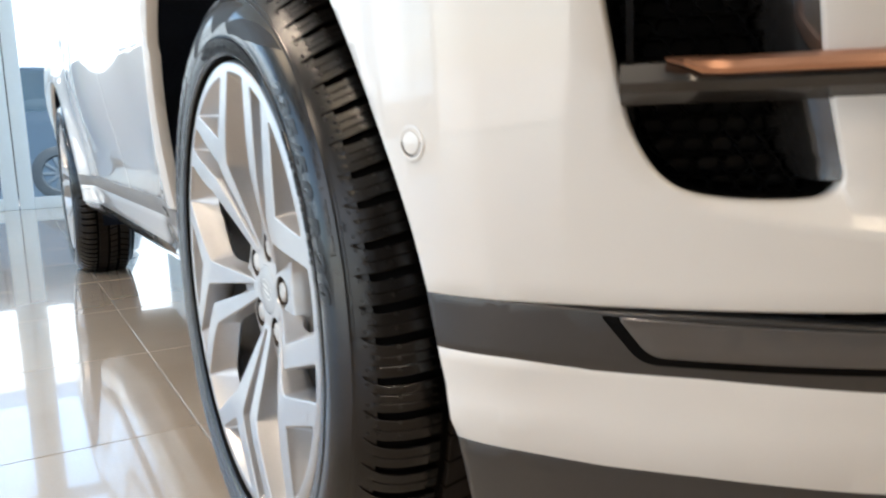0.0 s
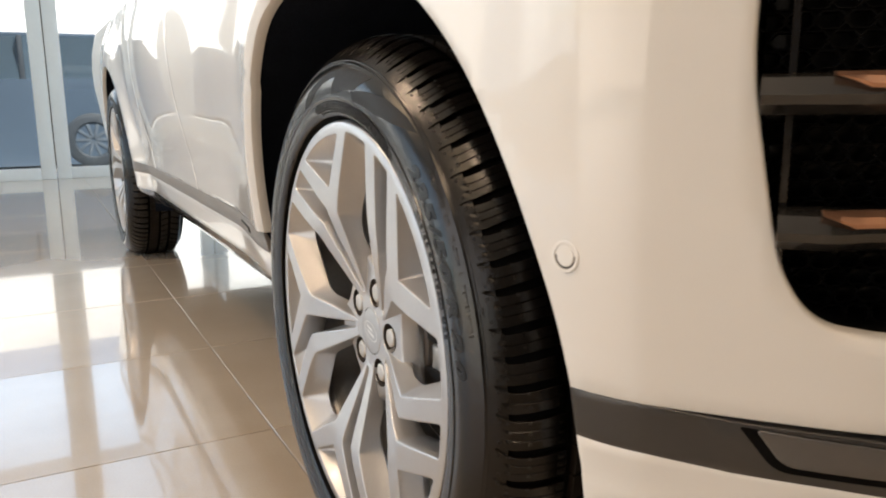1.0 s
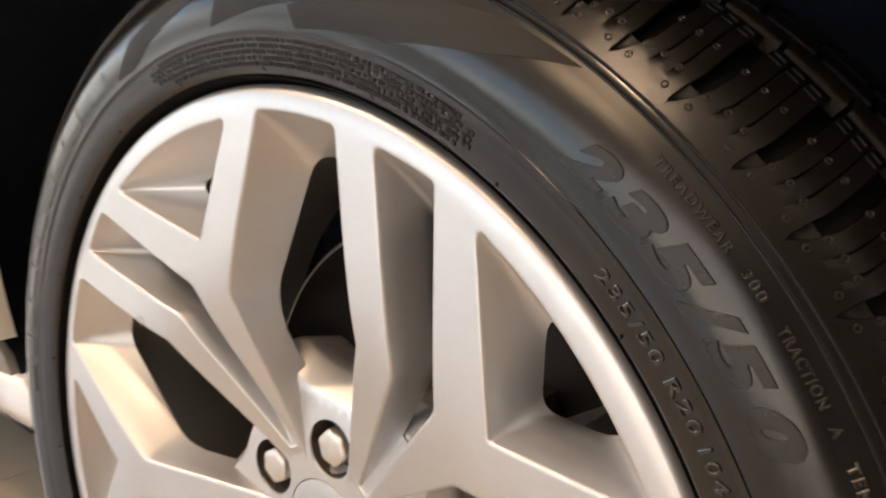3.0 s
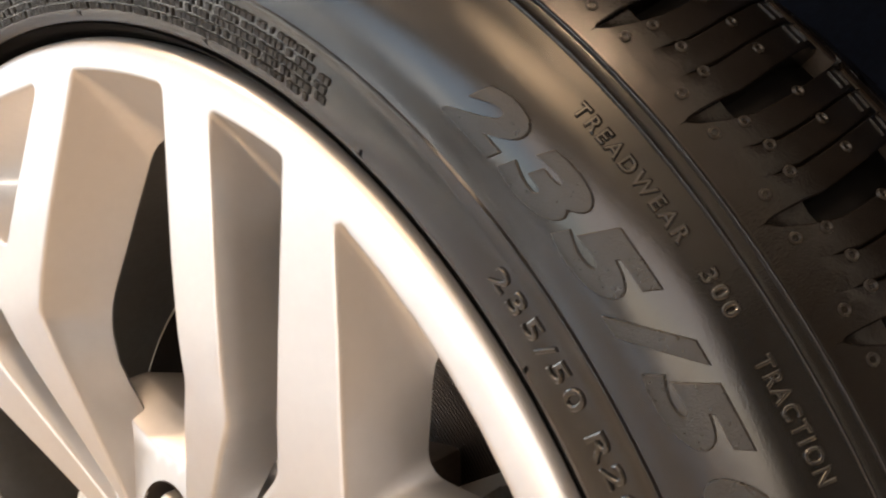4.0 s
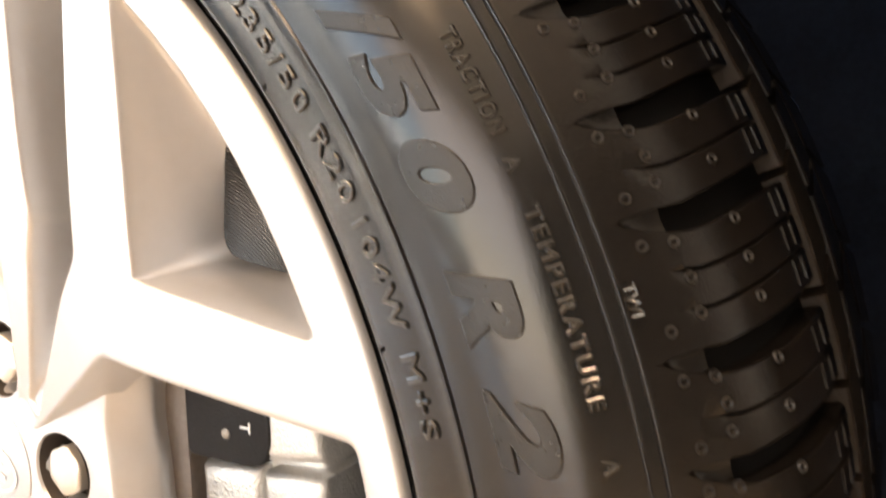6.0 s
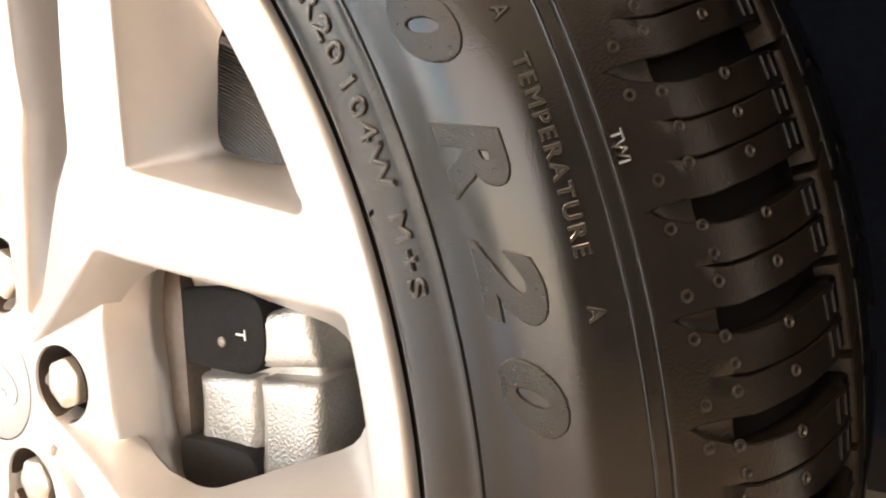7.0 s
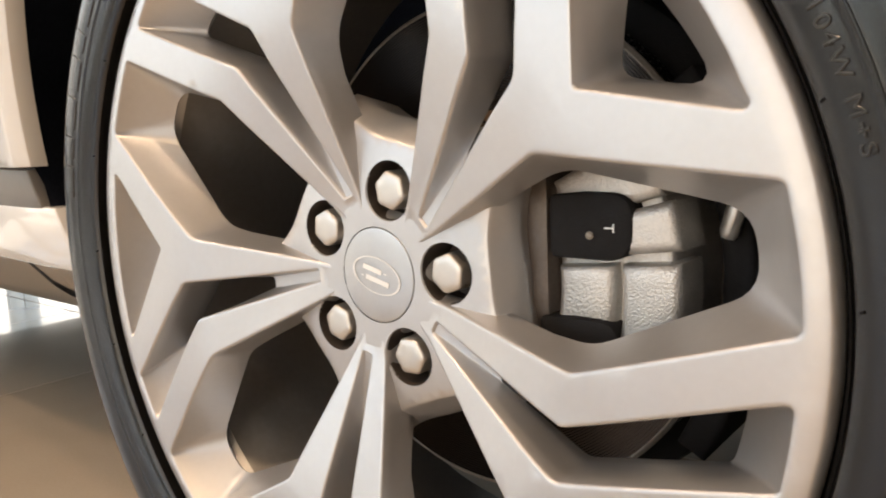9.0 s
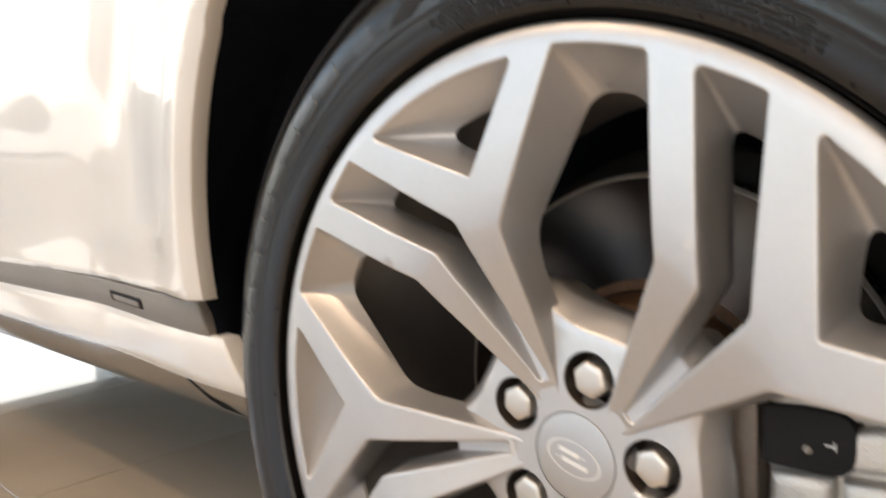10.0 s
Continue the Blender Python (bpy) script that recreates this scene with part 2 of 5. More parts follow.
def lathe(prof, n=180, a0=0.0, a1=360.0, bm=None):
    """Turns (radius, y) points about the y axis."""
    bm = bm or bmesh.new()
    full = abs(a1 - a0) >= 360
    k = n if full else n + 1
    rings = []
    for i in range(k):
        a = radians(a0 + (a1 - a0) * i / n)
        rings.append([bm.verts.new((r * math.cos(a), y, r * math.sin(a))) for r, y in prof])
    for i in range(n):
        A, B = rings[i], rings[(i + 1) % k]
        for j in range(len(prof) - 1):
            bm.faces.new((A[j], B[j], B[j + 1], A[j + 1]))
    return bm


def loft(bm, rings, closed=True):
    """Skins rings of equal length."""
    vs = [[bm.verts.new(p) for p in ring] for ring in rings]
    n = len(vs[0])
    for A, B in zip(vs, vs[1:]):
        for i in range(n if closed else n - 1):
            j = (i + 1) % n
            bm.faces.new((A[i], A[j], B[j], B[i]))
    return vs


def rounded(corners, seg=5):
    """A closed outline from corners (x, z, radius), with each corner rounded."""
    out = []
    n = len(corners)
    for i in range(n):
        p0, p1, p2 = (Vector(corners[(i + k) % n][:2]) for k in (-1, 0, 1))
        rad = corners[i][2]
        d0, d2 = (p0 - p1), (p2 - p1)
        l0, l2 = d0.length, d2.length
        d0, d2 = d0 / l0, d2 / l2
        ang = max(0.05, min(math.pi - 0.02, d0.angle(d2)))
        cut = min(rad / math.tan(ang / 2), 0.45 * l0, 0.45 * l2)
        a, b = p1 + d0 * cut, p1 + d2 * cut
        for k in range(seg + 1):
            t = k / seg
            out.append(((1 - t) ** 2) * a + 2 * t * (1 - t) * p1 + t * t * b)
    return out


def spread(outline, flags, seg, steps):
    """Adds points along the straight runs of a rounded outline, bent along the rim where flagged."""
    out = []
    n = len(flags)
    for i in range(n):
        grp = outline[i * (seg + 1):(i + 1) * (seg + 1)]
        out += grp
        a, b = grp[-1], outline[((i + 1) % n) * (seg + 1)]
        for k in range(1, steps):
            t = k / steps
            p = a.lerp(b, t)
            if flags[i]:
                p = p.normalized() * (a.length * (1 - t) + b.length * t)
            out.append(p)
    return out


def pushed(outline, d):
    """The outline moved outwards by d (counter-clockwise outlines)."""
    n = len(outline)
    area = sum(outline[i].x * outline[(i + 1) % n].y - outline[(i + 1) % n].x * outline[i].y for i in range(n))
    s = 1 if area > 0 else -1
    out = []
    for i in range(n):
        t = outline[(i + 1) % n] - outline[i - 1]
        if t.length < 1e-9:
            t = Vector((1, 0))
        t.normalize()
        out.append(outline[i] + Vector((t.y, -t.x)) * d * s)
    return out


def inside(p, poly):
    c = False
    n = len(poly)
    for i in range(n):
        a, b = poly[i], poly[i - 1]
        if (a[1] > p[1]) != (b[1] > p[1]) and p[0] < (b[0] - a[0]) * (p[1] - a[1]) / (b[1] - a[1]) + a[0]:
            c = not c
    return c


def sheet(outer, holes, extra, lift, bm=None):
    """Triangles between an outer outline and holes, lifted to 3D by lift(u, v); returns the bmesh and its verts by outline."""
    from mathutils.geometry import delaunay_2d_cdt
    pts, edges, spans = [], [], []
    for o in [outer] + list(holes):
        k = len(pts)
        pts += [Vector((p[0], p[1])) for p in o]
        edges += [(k + i, k + (i + 1) % len(o)) for i in range(len(o))]
        spans.append((k, len(o)))
    pts += [Vector(p) for p in extra]
    v, e, f, ov, oe, of = delaunay_2d_cdt(pts, edges, [], 0, 1e-6)
    bm = bm or bmesh.new()
    vs = [bm.verts.new(lift(p.x, p.y)) for p in v]
    for t in f:
        c = (v[t[0]] + v[t[1]] + v[t[2]]) / 3
        if inside(c, outer) and not any(inside(c, h) for h in holes):
            try:
                bm.faces.new([vs[i] for i in t])
            except ValueError:
                pass
    where = {}
    for i, src in enumerate(ov):
        for s in src:
            where[s] = vs[i]
    rims = [[where[k + i] for i in range(n)] for k, n in spans]
    bmesh.ops.delete(bm, geom=[x for x in vs if not x.link_faces], context="VERTS")
    return bm, rims


def polar(deg, r):
    return Vector((r * math.cos(radians(deg)), r * math.sin(radians(deg))))


def mesh_text(s, size, bold=0.0, depth=0.0004, edge=0.0, gap=1.0):
    """The letters of s as a bmesh in the xy plane."""
    cu = bpy.data.curves.new("letters", "FONT")
    cu.body, cu.size, cu.offset, cu.extrude, cu.resolution_u = s, size, bold * size, depth, 6
    cu.bevel_depth, cu.bevel_resolution, cu.space_character = edge, 0, gap
    ob = bpy.data.objects.new("letters", cu)
    scene.collection.objects.link(ob)
    bpy.context.view_layer.update()
    me = bpy.data.meshes.new_from_object(ob.evaluated_get(bpy.context.evaluated_depsgraph_get()))
    bm = bmesh.new()
    bm.from_mesh(me)
    bpy.data.objects.remove(ob)
    bpy.data.meshes.remove(me)
    bpy.data.curves.remove(cu)
    bmesh.ops.triangulate(bm, faces=bm.faces[:])
    return bm

# ---------------------------------------------------------------- wheel
HUB = 0.358
SPOKE = 40.6


def face_y(r):
    """Depth of the spoke faces by radius: dished towards the hub."""
    return float(np.interp(r, [0.0, 0.046, 0.06, 0.10, 0.14, 0.158, 0.175, 0.20, 0.262, 0.266], [-0.0060, -0.0062, -0.0098, -0.0215, -0.0335, -0.0380, -0.0400, -0.0408, -0.0408, -0.0398]))


SIDE = [(0.2722, -0.0335), (0.2727, -0.0395), (0.2742, -0.0426), (0.2772, -0.0446), (0.2810, -0.0459), (0.2840, -0.0467), (0.2875, -0.0475), (0.2915, -0.0481), (0.2950, -0.0484), (0.2954, -0.0488), (0.2962, -0.0488), (0.2966, -0.0480)]
SIDE += [(r, -0.0492 + 16.0 * (r - 0.3085) ** 2) for r in (0.300, 0.3035, 0.307, 0.3105, 0.314, 0.3175, 0.321, 0.3245, 0.3280, 0.3315, 0.3345)]
SIDE += [(0.3350, -0.0381), (0.33535, -0.0386), (0.3358, -0.0386), (0.3361, -0.0376), (0.3385, -0.0356), (0.33885, -0.0361), (0.3393, -0.0361), (0.3396, -0.0353), (0.3415, -0.0338)]


def side_y(r):
    return float(np.interp(r, [p[0] for p in SIDE], [p[1] for p in SIDE]))


def window_rings(front, back, flags, seg=5, steps=7):
    f = spread(rounded(front, seg), flags, seg, steps)
    b = spread(rounded(back, seg), flags, seg, steps)
    return f, b


def alloy_mesh():
    """The cast spoked face with its fifteen windows, hub pad and rim barrel in one casting."""
    bm = bmesh.new()
    holes, lofts = [], []
    for k in range(5):
        c = SPOKE + 72 * k
        def at(d, r, rad):
            p = polar(c + d, r)
            return (p.x, p.y, rad)
        tri = window_rings([at(-7.5, 0.1900, 0.002), at(-19.9, 0.2540, 0.0035), at(11.0, 0.2552, 0.003)],
                           [at(-7.2, 0.1975, 0.010), at(-15.6, 0.2360, 0.011), at(2.8, 0.2345, 0.008)], (0, 1, 0))
        slot = window_rings([at(-3.5, 0.0535, 0.001), at(0.5, 0.167, 0.012), at(17.4, 0.2562, 0.0035), at(26.0, 0.2550, 0.0035), at(10.0, 0.158, 0.012), at(4.0, 0.0535, 0.001)],
                            [at(1.0, 0.104, 0.002), at(1.2, 0.168, 0.012), at(14.0, 0.230, 0.006), at(22.4, 0.230, 0.006), at(9.0, 0.161, 0.012), at(5.2, 0.104, 0.002)], (0, 0, 1, 0, 0, 0))
        big = window_rings([at(16.0, 0.0365, 0.003), at(20.6, 0.155, 0.014), at(32.4, 0.2560, 0.0045), at(45.6, 0.2560, 0.0045), at(60.4, 0.154, 0.014), at(62.5, 0.0365, 0.003)],
                           [at(18.5, 0.0405, 0.003), at(22.6, 0.152, 0.035), at(34.6, 0.2320, 0.020), at(43.4, 0.2320, 0.020), at(57.6, 0.151, 0.035), at(60.0, 0.0405, 0.003)], (0, 0, 1, 0, 0, 1))
        for (f, b), deep, drop in ((tri, -0.006, 0.0), (slot, -0.005, 0.0), (big, -0.008, 0.014)):
            lofts.append((f, b, deep, drop))
            holes.append(pushed(f, 0.0028))
    outer = [polar(i * 1.5, 0.2655) for i in range(240)]
    inner = [polar(i * 5, 0.0312) for i in range(72)]
    extra = []
    g = 0.0065
    for i in range(-42, 43):
        for j in range(-48, 49):
            p = Vector((g * (i + 0.5 * (j % 2)), g * 0.866 * j))
            if 0.034 < p.length < 0.262:
                extra.append(p)
    bm, rims = sheet(outer, [inner] + holes, extra, lambda u, v: (u, face_y(math.hypot(u, v)), v), bm)
    for (f, b, deep, hubdrop), rim in zip(lofts, rims[2:]):
        n = len(f)
        rows = [rim]
        for push, drop in ((0.0016, 0.0), (0.0006, 0.0004), (0.0, 0.0018)):
            o = pushed(f, push)
            rows.append([bm.verts.new((p.x, face_y(q.length) + drop, p.y)) for p, q in zip(o, f)])
        for t in (0.25, 0.5, 0.75, 1.0):
            row = []
            for p, q in zip(f, b):
                w = p.lerp(q, t)
                y0 = face_y(p.length) + 0.0018
                yb = deep + hubdrop * (1 - ease((q.length - 0.085) / 0.05))
                row.append(bm.verts.new((w.x, y0 + (yb - y0) * (t ** 0.9), w.y)))
            rows.append(row)
        rows.append([bm.verts.new((p.x, v.co.y + 0.0015, p.y)) for p, v in zip(pushed(b, 0.0012), rows[-1])])
        rows.append([bm.verts.new((p.x, v.co.y + 0.0030, p.y)) for p, v in zip(pushed(b, 0.007), rows[-1])])
        for A, B in zip(rows, rows[1:]):
            for i in range(n):
                j = (i + 1) % n
                try:
                    bm.faces.new((A[i], A[j], B[j], B[i]))
                except ValueError:
                    pass
    # rolled lip
    ringv = rims[0]
    prev = ringv
    for r, y in ((0.2672, -0.0390), (0.2686, -0.0372), (0.2695, -0.0345), (0.2695, -0.030)):
        cur = [bm.verts.new((r * math.cos(radians(i * 1.5)), y, r * math.sin(radians(i * 1.5)))) for i in range(240)]
        for i in range(240):
            j = (i + 1) % 240
            bm.faces.new((prev[i], prev[j], cur[j], cur[i]))
        prev = cur
    # barrel behind the spokes
    lathe([(0.2640, -0.030), (0.250, -0.008), (0.2405, 0.006)], 160, bm=bm)
    # hub pad with five bolt recesses
    def flare(deg):
        d = (deg - SPOKE) % 72 - 36
        return 0.020 * min(1.0, abs(d) / 27) ** 3

    out2 = [polar(i * 3, 0.0835 + flare(i * 3)) for i in range(120)]
    recess = [[Vector(polar(77.6 - 72 * k, 0.054)) + polar(i * 12, 0.0186) for i in range(30)] for k in range(5)]
    in2 = [polar(i * 5, 0.0305) for i in range(72)]
    ex2 = [polar(i * 6 + j * 3, 0.036 + 0.0058 * j) for i in range(60) for j in range(9) if 0.036 + 0.0058 * j < 0.0835]
    def pad(u, v):
        r = math.hypot(u, v)
        return (u, float(np.interp(r, [0.03, 0.048, 0.060, 0.080, 0.085], [-0.0066, -0.0066, -0.0060, -0.0042, -0.0032])), v)
    bm, rims2 = sheet(out2, [in2] + recess, ex2, pad, bm)
    prev = rims2[0]
    for r, y in ((0.0847, -0.0024), (0.0860, -0.0008), (0.0915, 0.0060), (0.0960, 0.0125), (0.0970, 0.0150), (0.0900, 0.0450)):
        cur = [bm.verts.new(((r + flare(i * 3)) * math.cos(radians(i * 3)), y, (r + flare(i * 3)) * math.sin(radians(i * 3)))) for i in range(120)]
        for i in range(120):
            j = (i + 1) % 120
            bm.faces.new((prev[i], prev[j], cur[j], cur[i]))
        prev = cur
    for rim in rims2[2:]:
        prev = rim
        for d, s in ((0.0005, 0.985), (0.0012, 0.975)):
            c = sum((v.co for v in rim), Vector()) / len(rim)
            cur = [bm.verts.new((c.x + (v.co.x - c.x) * s, v.co.y + d, c.z + (v.co.z - c.z) * s)) for v in rim]
            for i in range(len(rim)):
                j = (i + 1) % len(rim)
                bm.faces.new((prev[i], prev[j], cur[j], cur[i]))
            prev = cur
    bmesh.ops.recalc_face_normals(bm, faces=bm.faces[:])
    return bm


def hex_nut():
    bm = bmesh.new()
    rings = []
    for r, y in ((0.0116, 0.020), (0.0116, 0.0004), (0.0111, -0.0008), (0.0101, -0.0014), (0.0065, -0.0018), (0.0016, -0.0019)):
        ring = []
        for i in range(30):
            a = radians(i * 12)
            flat = 1 / math.cos((a + math.pi / 6) % (math.pi / 3) - math.pi / 6) * 0.95
            ring.append((r * flat * math.cos(a), y, r * flat * math.sin(a)))
        rings.append(ring)
    vs = loft(bm, rings)
    bm.faces.new(vs[-1])
    return bm


def on_side(bm, deg, r, stretch, lift=0.0004, sink=0.0006):
    """Bends letters from the xy plane round the tyre's side; their feet face the hub."""
    for v in bm.verts:
        rr = r + v.co.y
        a = radians(deg) - v.co.x * stretch / r
        v.co = (rr * math.cos(a), side_y(rr) - lift - (v.co.z), rr * math.sin(a))
    return bm


def lettering(s, deg, r, size, end=None, bold=0.0, lift=0.0003, lean=0.0, edge=0.0, gap=1.0):
    bm = mesh_text(s, size, bold, 0.0004, edge, gap)
    xs = [v.co.x for v in bm.verts]
    x0, w = min(xs), max(xs) - min(xs)
    for v in bm.verts:
        v.co.x -= x0
    es = [e for e in bm.edges if e.calc_length() > 0.003]
    if es:
        bmesh.ops.subdivide_edges(bm, edges=es, cuts=3)
        bmesh.ops.triangulate(bm, faces=[f for f in bm.faces if len(f.verts) > 4])
    stretch = radians(deg - end) * r / w if end is not None else 1.0
    for v in bm.verts:
        v.co.x += lean * v.co.y / stretch
    return on_side(bm, deg, r, stretch, lift)


def side_patch(path, lift=0.0003):
    """A flat moulded shape on the tyre's side from (degrees, radius) corners."""
    poly = []
    n = len(path)
    for i in range(n):
        (a0, r0), (a1, r1) = path[i], path[(i + 1) % n]
        k = max(2, int(abs(a1 - a0) / 2) + int(abs(r1 - r0) / 0.004))
        for j in range(k):
            t = j / k
            poly.append(Vector((radians(a0 + (a1 - a0) * t) * 0.3, r0 + (r1 - r0) * t)))
    us, vs = [p.x for p in poly], [p.y for p in poly]
    extra = [Vector((u, v)) for u in np.arange(min(us), max(us), 0.006) for v in np.arange(min(vs), max(vs), 0.004)]
    bm, rims = sheet(poly, [], extra, lambda u, v: (v * math.cos(u / 0.3), side_y(v) - lift, v * math.sin(u / 0.3)))
    return bm


def side_block(a0, a1, r0, r1, high):
    """A low raised bar on the tyre's side with sloped edges."""
    bm = bmesh.new()
    n, m = 6, 4
    grid = []
    for i in range(n + 3):
        row = []
        for j in range(m + 3):
            a = a0 + (a1 - a0) * min(n, max(0, i - 1)) / n
            r = r0 + (r1 - r0) * min(m, max(0, j - 1)) / m
            foot = i in (0, n + 2) or j in (0, m + 2)
            a += (0.18 if a0 > a1 else -0.18) * ((i == 0) - (i == n + 2))
            r += 0.0008 * ((j == m + 2) - (j == 0))
            row.append(bm.verts.new((r * math.cos(radians(a)), side_y(r) - (-0.0004 if foot else high), r * math.sin(radians(a)))))
        grid.append(row)
    for A, B in zip(grid, grid[1:]):
        for j in range(m + 2):
            bm.faces.new((A[j], B[j], B[j + 1], A[j + 1]))
    bmesh.ops.recalc_face_normals(bm, faces=bm.faces[:])
    return bm


def side_bars(rows, seed):
    """Rows of small moulded marks for print too fine to read."""
    rnd = random.Random(seed)
    bm = bmesh.new()
    for r, a1, a0, h in rows:
        a = a1
        while a > a0:
            w = rnd.choice((0.25, 0.35, 0.45, 0.5))
            q = []
            for aa, rr in ((a, r), (a - w, r), (a - w, r + h), (a, r + h)):
                if rnd.random() < 0.5:
                    rr += rnd.uniform(-0.0003, 0.0003)
                q.append((aa, rr))
            rows3 = [[(rr * math.cos(radians(aa)), side_y(rr) - up, rr * math.sin(radians(aa))) for aa, rr in q] for up in (-0.0002, 0.0006)]
            vs = loft(bm, rows3)
            bm.faces.new(vs[-1])
            a -= w + rnd.choice((0.12, 0.12, 0.15, 0.5))
    return bm


SHOULDER = [(0.3395, -0.0354), (0.3440, -0.0312), (0.3500, -0.0252), (0.3560, -0.0180), (0.3610, -0.0105), (0.3648, -0.0030), (0.3676, 0.0050), (0.3694, 0.0120), (0.3706, 0.0200), (0.3713, 0.0280)]
BED = [(0.3395, -0.0348), (0.3415, -0.0300), (0.3455, -0.0232), (0.3505, -0.0155), (0.3550, -0.0078), (0.3585, 0.0000), (0.3610, 0.0070), (0.3622, 0.0150), (0.3630, 0.0290)]
SHLEN = np.concatenate([[0], np.cumsum([math.hypot(b[0] - a[0], b[1] - a[1]) for a, b in zip(SHOULDER, SHOULDER[1:])])])


def shoulder(l, under=0.0):
    """Radius and depth on the tyre's shoulder at l metres along its section."""
    r, y = float(np.interp(l, SHLEN, [p[0] for p in SHOULDER])), float(np.interp(l, SHLEN, [p[1] for p in SHOULDER]))
    l2 = min(l + 0.004, float(SHLEN[-1]))
    dr, dy = float(np.interp(l2, SHLEN, [p[0] for p in SHOULDER])) - r, float(np.interp(l2, SHLEN, [p[1] for p in SHOULDER])) - y
    n = math.hypot(dr, dy)
    if n < 1e-6:
        return r - under, y
    return r - under * dy / n, y + under * dr / n


def tread_block(pitch, cuts):
    """One shoulder block between two boat-ended slots, parted by fine cuts, with shallow slot ends."""
    bm = bmesh.new()
    rows = [0.0, 0.0025, 0.0045, 0.0058, 0.0075, 0.0100, 0.0130, 0.0165, 0.0175, 0.0215, 0.027, 0.034, 0.041, 0.048, 0.055, 0.0625, 0.0640, 0.071, float(SHLEN[-1])]

    def low(l):
        return float(np.interp(l, [0.0042, 0.0075, 0.0130, 0.0215, 0.041, 0.071], [0.0, 0.30, 0.50, 0.56, 0.66, 0.60]))

    def high(l):
        return float(np.interp(l, [0.0042, 0.0100, 0.0165, 0.030, 0.071], [0.0, 0.20, 0.44, 0.62, 0.60]))

    def bend(l):
        return -0.55 * ease((l - 0.004) / 0.02) + 0.75 * ease((l - 0.02) / 0.05)

    def at(l, deg, under=0.0):
        r, y = shoulder(l, under)
        return (r * math.cos(radians(deg)), y, r * math.sin(radians(deg)))
    n = cuts + 1
    edge = 0.0004
    for k in range(n):
        tv, foot = [], []
        for l in rows:
            a0, a1 = high(l) + bend(l), pitch - low(l) + bend(l)
            c = 0.075 if l > 0.016 else 0.0
            w = (a1 - a0) / n
            lo, hi = a0 + w * k + (c / 2 if k else 0), a0 + w * (k + 1) - (c / 2 if k < cuts else 0)
            step = 0.0011 if l > 0.0632 else 0.0
            b = math.degrees(edge / 0.36) if l > 0.005 else 0.0
            row = []
            for deg, dip in ((lo, edge if b else 0.0), (lo + b + 1e-4, 0.0), ((lo + hi) / 2, 0.0), (hi - b - 1e-4, 0.0), (hi, edge if b else 0.0)):
                end = 0.0012 if l == rows[-1] else 0.0
                row.append(bm.verts.new(at(l, deg, (dip if (l > 0.016 or (k == 0 and deg == lo) or (k == cuts and deg == hi)) else 0.0) + step + end)))
            tv.append(row)
            d = 0.008 if l > 0.0170 else 0.0016
            foot.append((bm.verts.new(at(l, lo, d)), bm.verts.new(at(l, hi, d))))
        for i in range(len(rows) - 1):
            for j in range(4):
                bm.faces.new((tv[i][j], tv[i + 1][j], tv[i + 1][j + 1], tv[i][j + 1]))
            if rows[i] > 0.004:
                if k == 0 or rows[i] > 0.016:
                    bm.faces.new((tv[i][0], foot[i][0], foot[i + 1][0], tv[i + 1][0]))
                if k == cuts or rows[i] > 0.016:
                    bm.faces.new((tv[i][4], tv[i + 1][4], foot[i + 1][1], foot[i][1]))
        bm.faces.new([foot[-1][0], foot[-1][1]] + tv[-1][::-1])
    # shallow floor of the slot's outer end
    prev = None
    for l in rows:
        if 0.004 < l < 0.0170:
            d = 0.0004 + 0.0012 * ease((l - 0.0042) / 0.006)
            c = -low(l) + bend(l), high(l) + bend(l)
            cur = [bm.verts.new(at(l, c[0], d)), bm.verts.new(at(l, sum(c) / 2, d + 0.0004)), bm.verts.new(at(l, c[1], d))]
            if prev:
                bm.faces.new((prev[0], cur[0], cur[1], prev[1]))
                bm.faces.new((prev[1], cur[1], cur[2], prev[2]))
            prev = cur
    # raised hooks near the blocks' inner ends
    for k in range(n):
        for l0, l1 in ((0.0545, 0.0600), (0.0605, 0.0655)):
            a0, a1 = high(l0) + bend(l0), pitch - low(l0) + bend(l0)
            w = (a1 - a0) / n
            lo, hi = a0 + w * (k + 0.22), a0 + w * (k + 0.86)
            t = 0.0004
            for q in (((l0, lo), (l0, hi), (l0 + t, hi), (l0 + t, lo)), ((l0, hi), (l1, hi + 0.1), (l1, hi + 0.16), (l0, hi + 0.06))):
                top = [bm.verts.new(at(l, d, -0.0003)) for l, d in q]
                foot = [bm.verts.new(at(l, d, 0.0004)) for l, d in q]
                bm.faces.new(top)
                for i in range(4):
                    bm.faces.new((top[i], foot[i], foot[(i + 1) % 4], top[(i + 1) % 4]))
    back = [bm.verts.new(at(0.0172, math.degrees(math.atan2(v.co.z, v.co.x)), 0.009)) for v in prev]
    bm.faces.new((prev[0], back[0], back[1], prev[1]))
    bm.faces.new((prev[1], back[1], back[2], prev[2]))
    bmesh.ops.recalc_face_normals(bm, faces=bm.faces[:])
    return bm


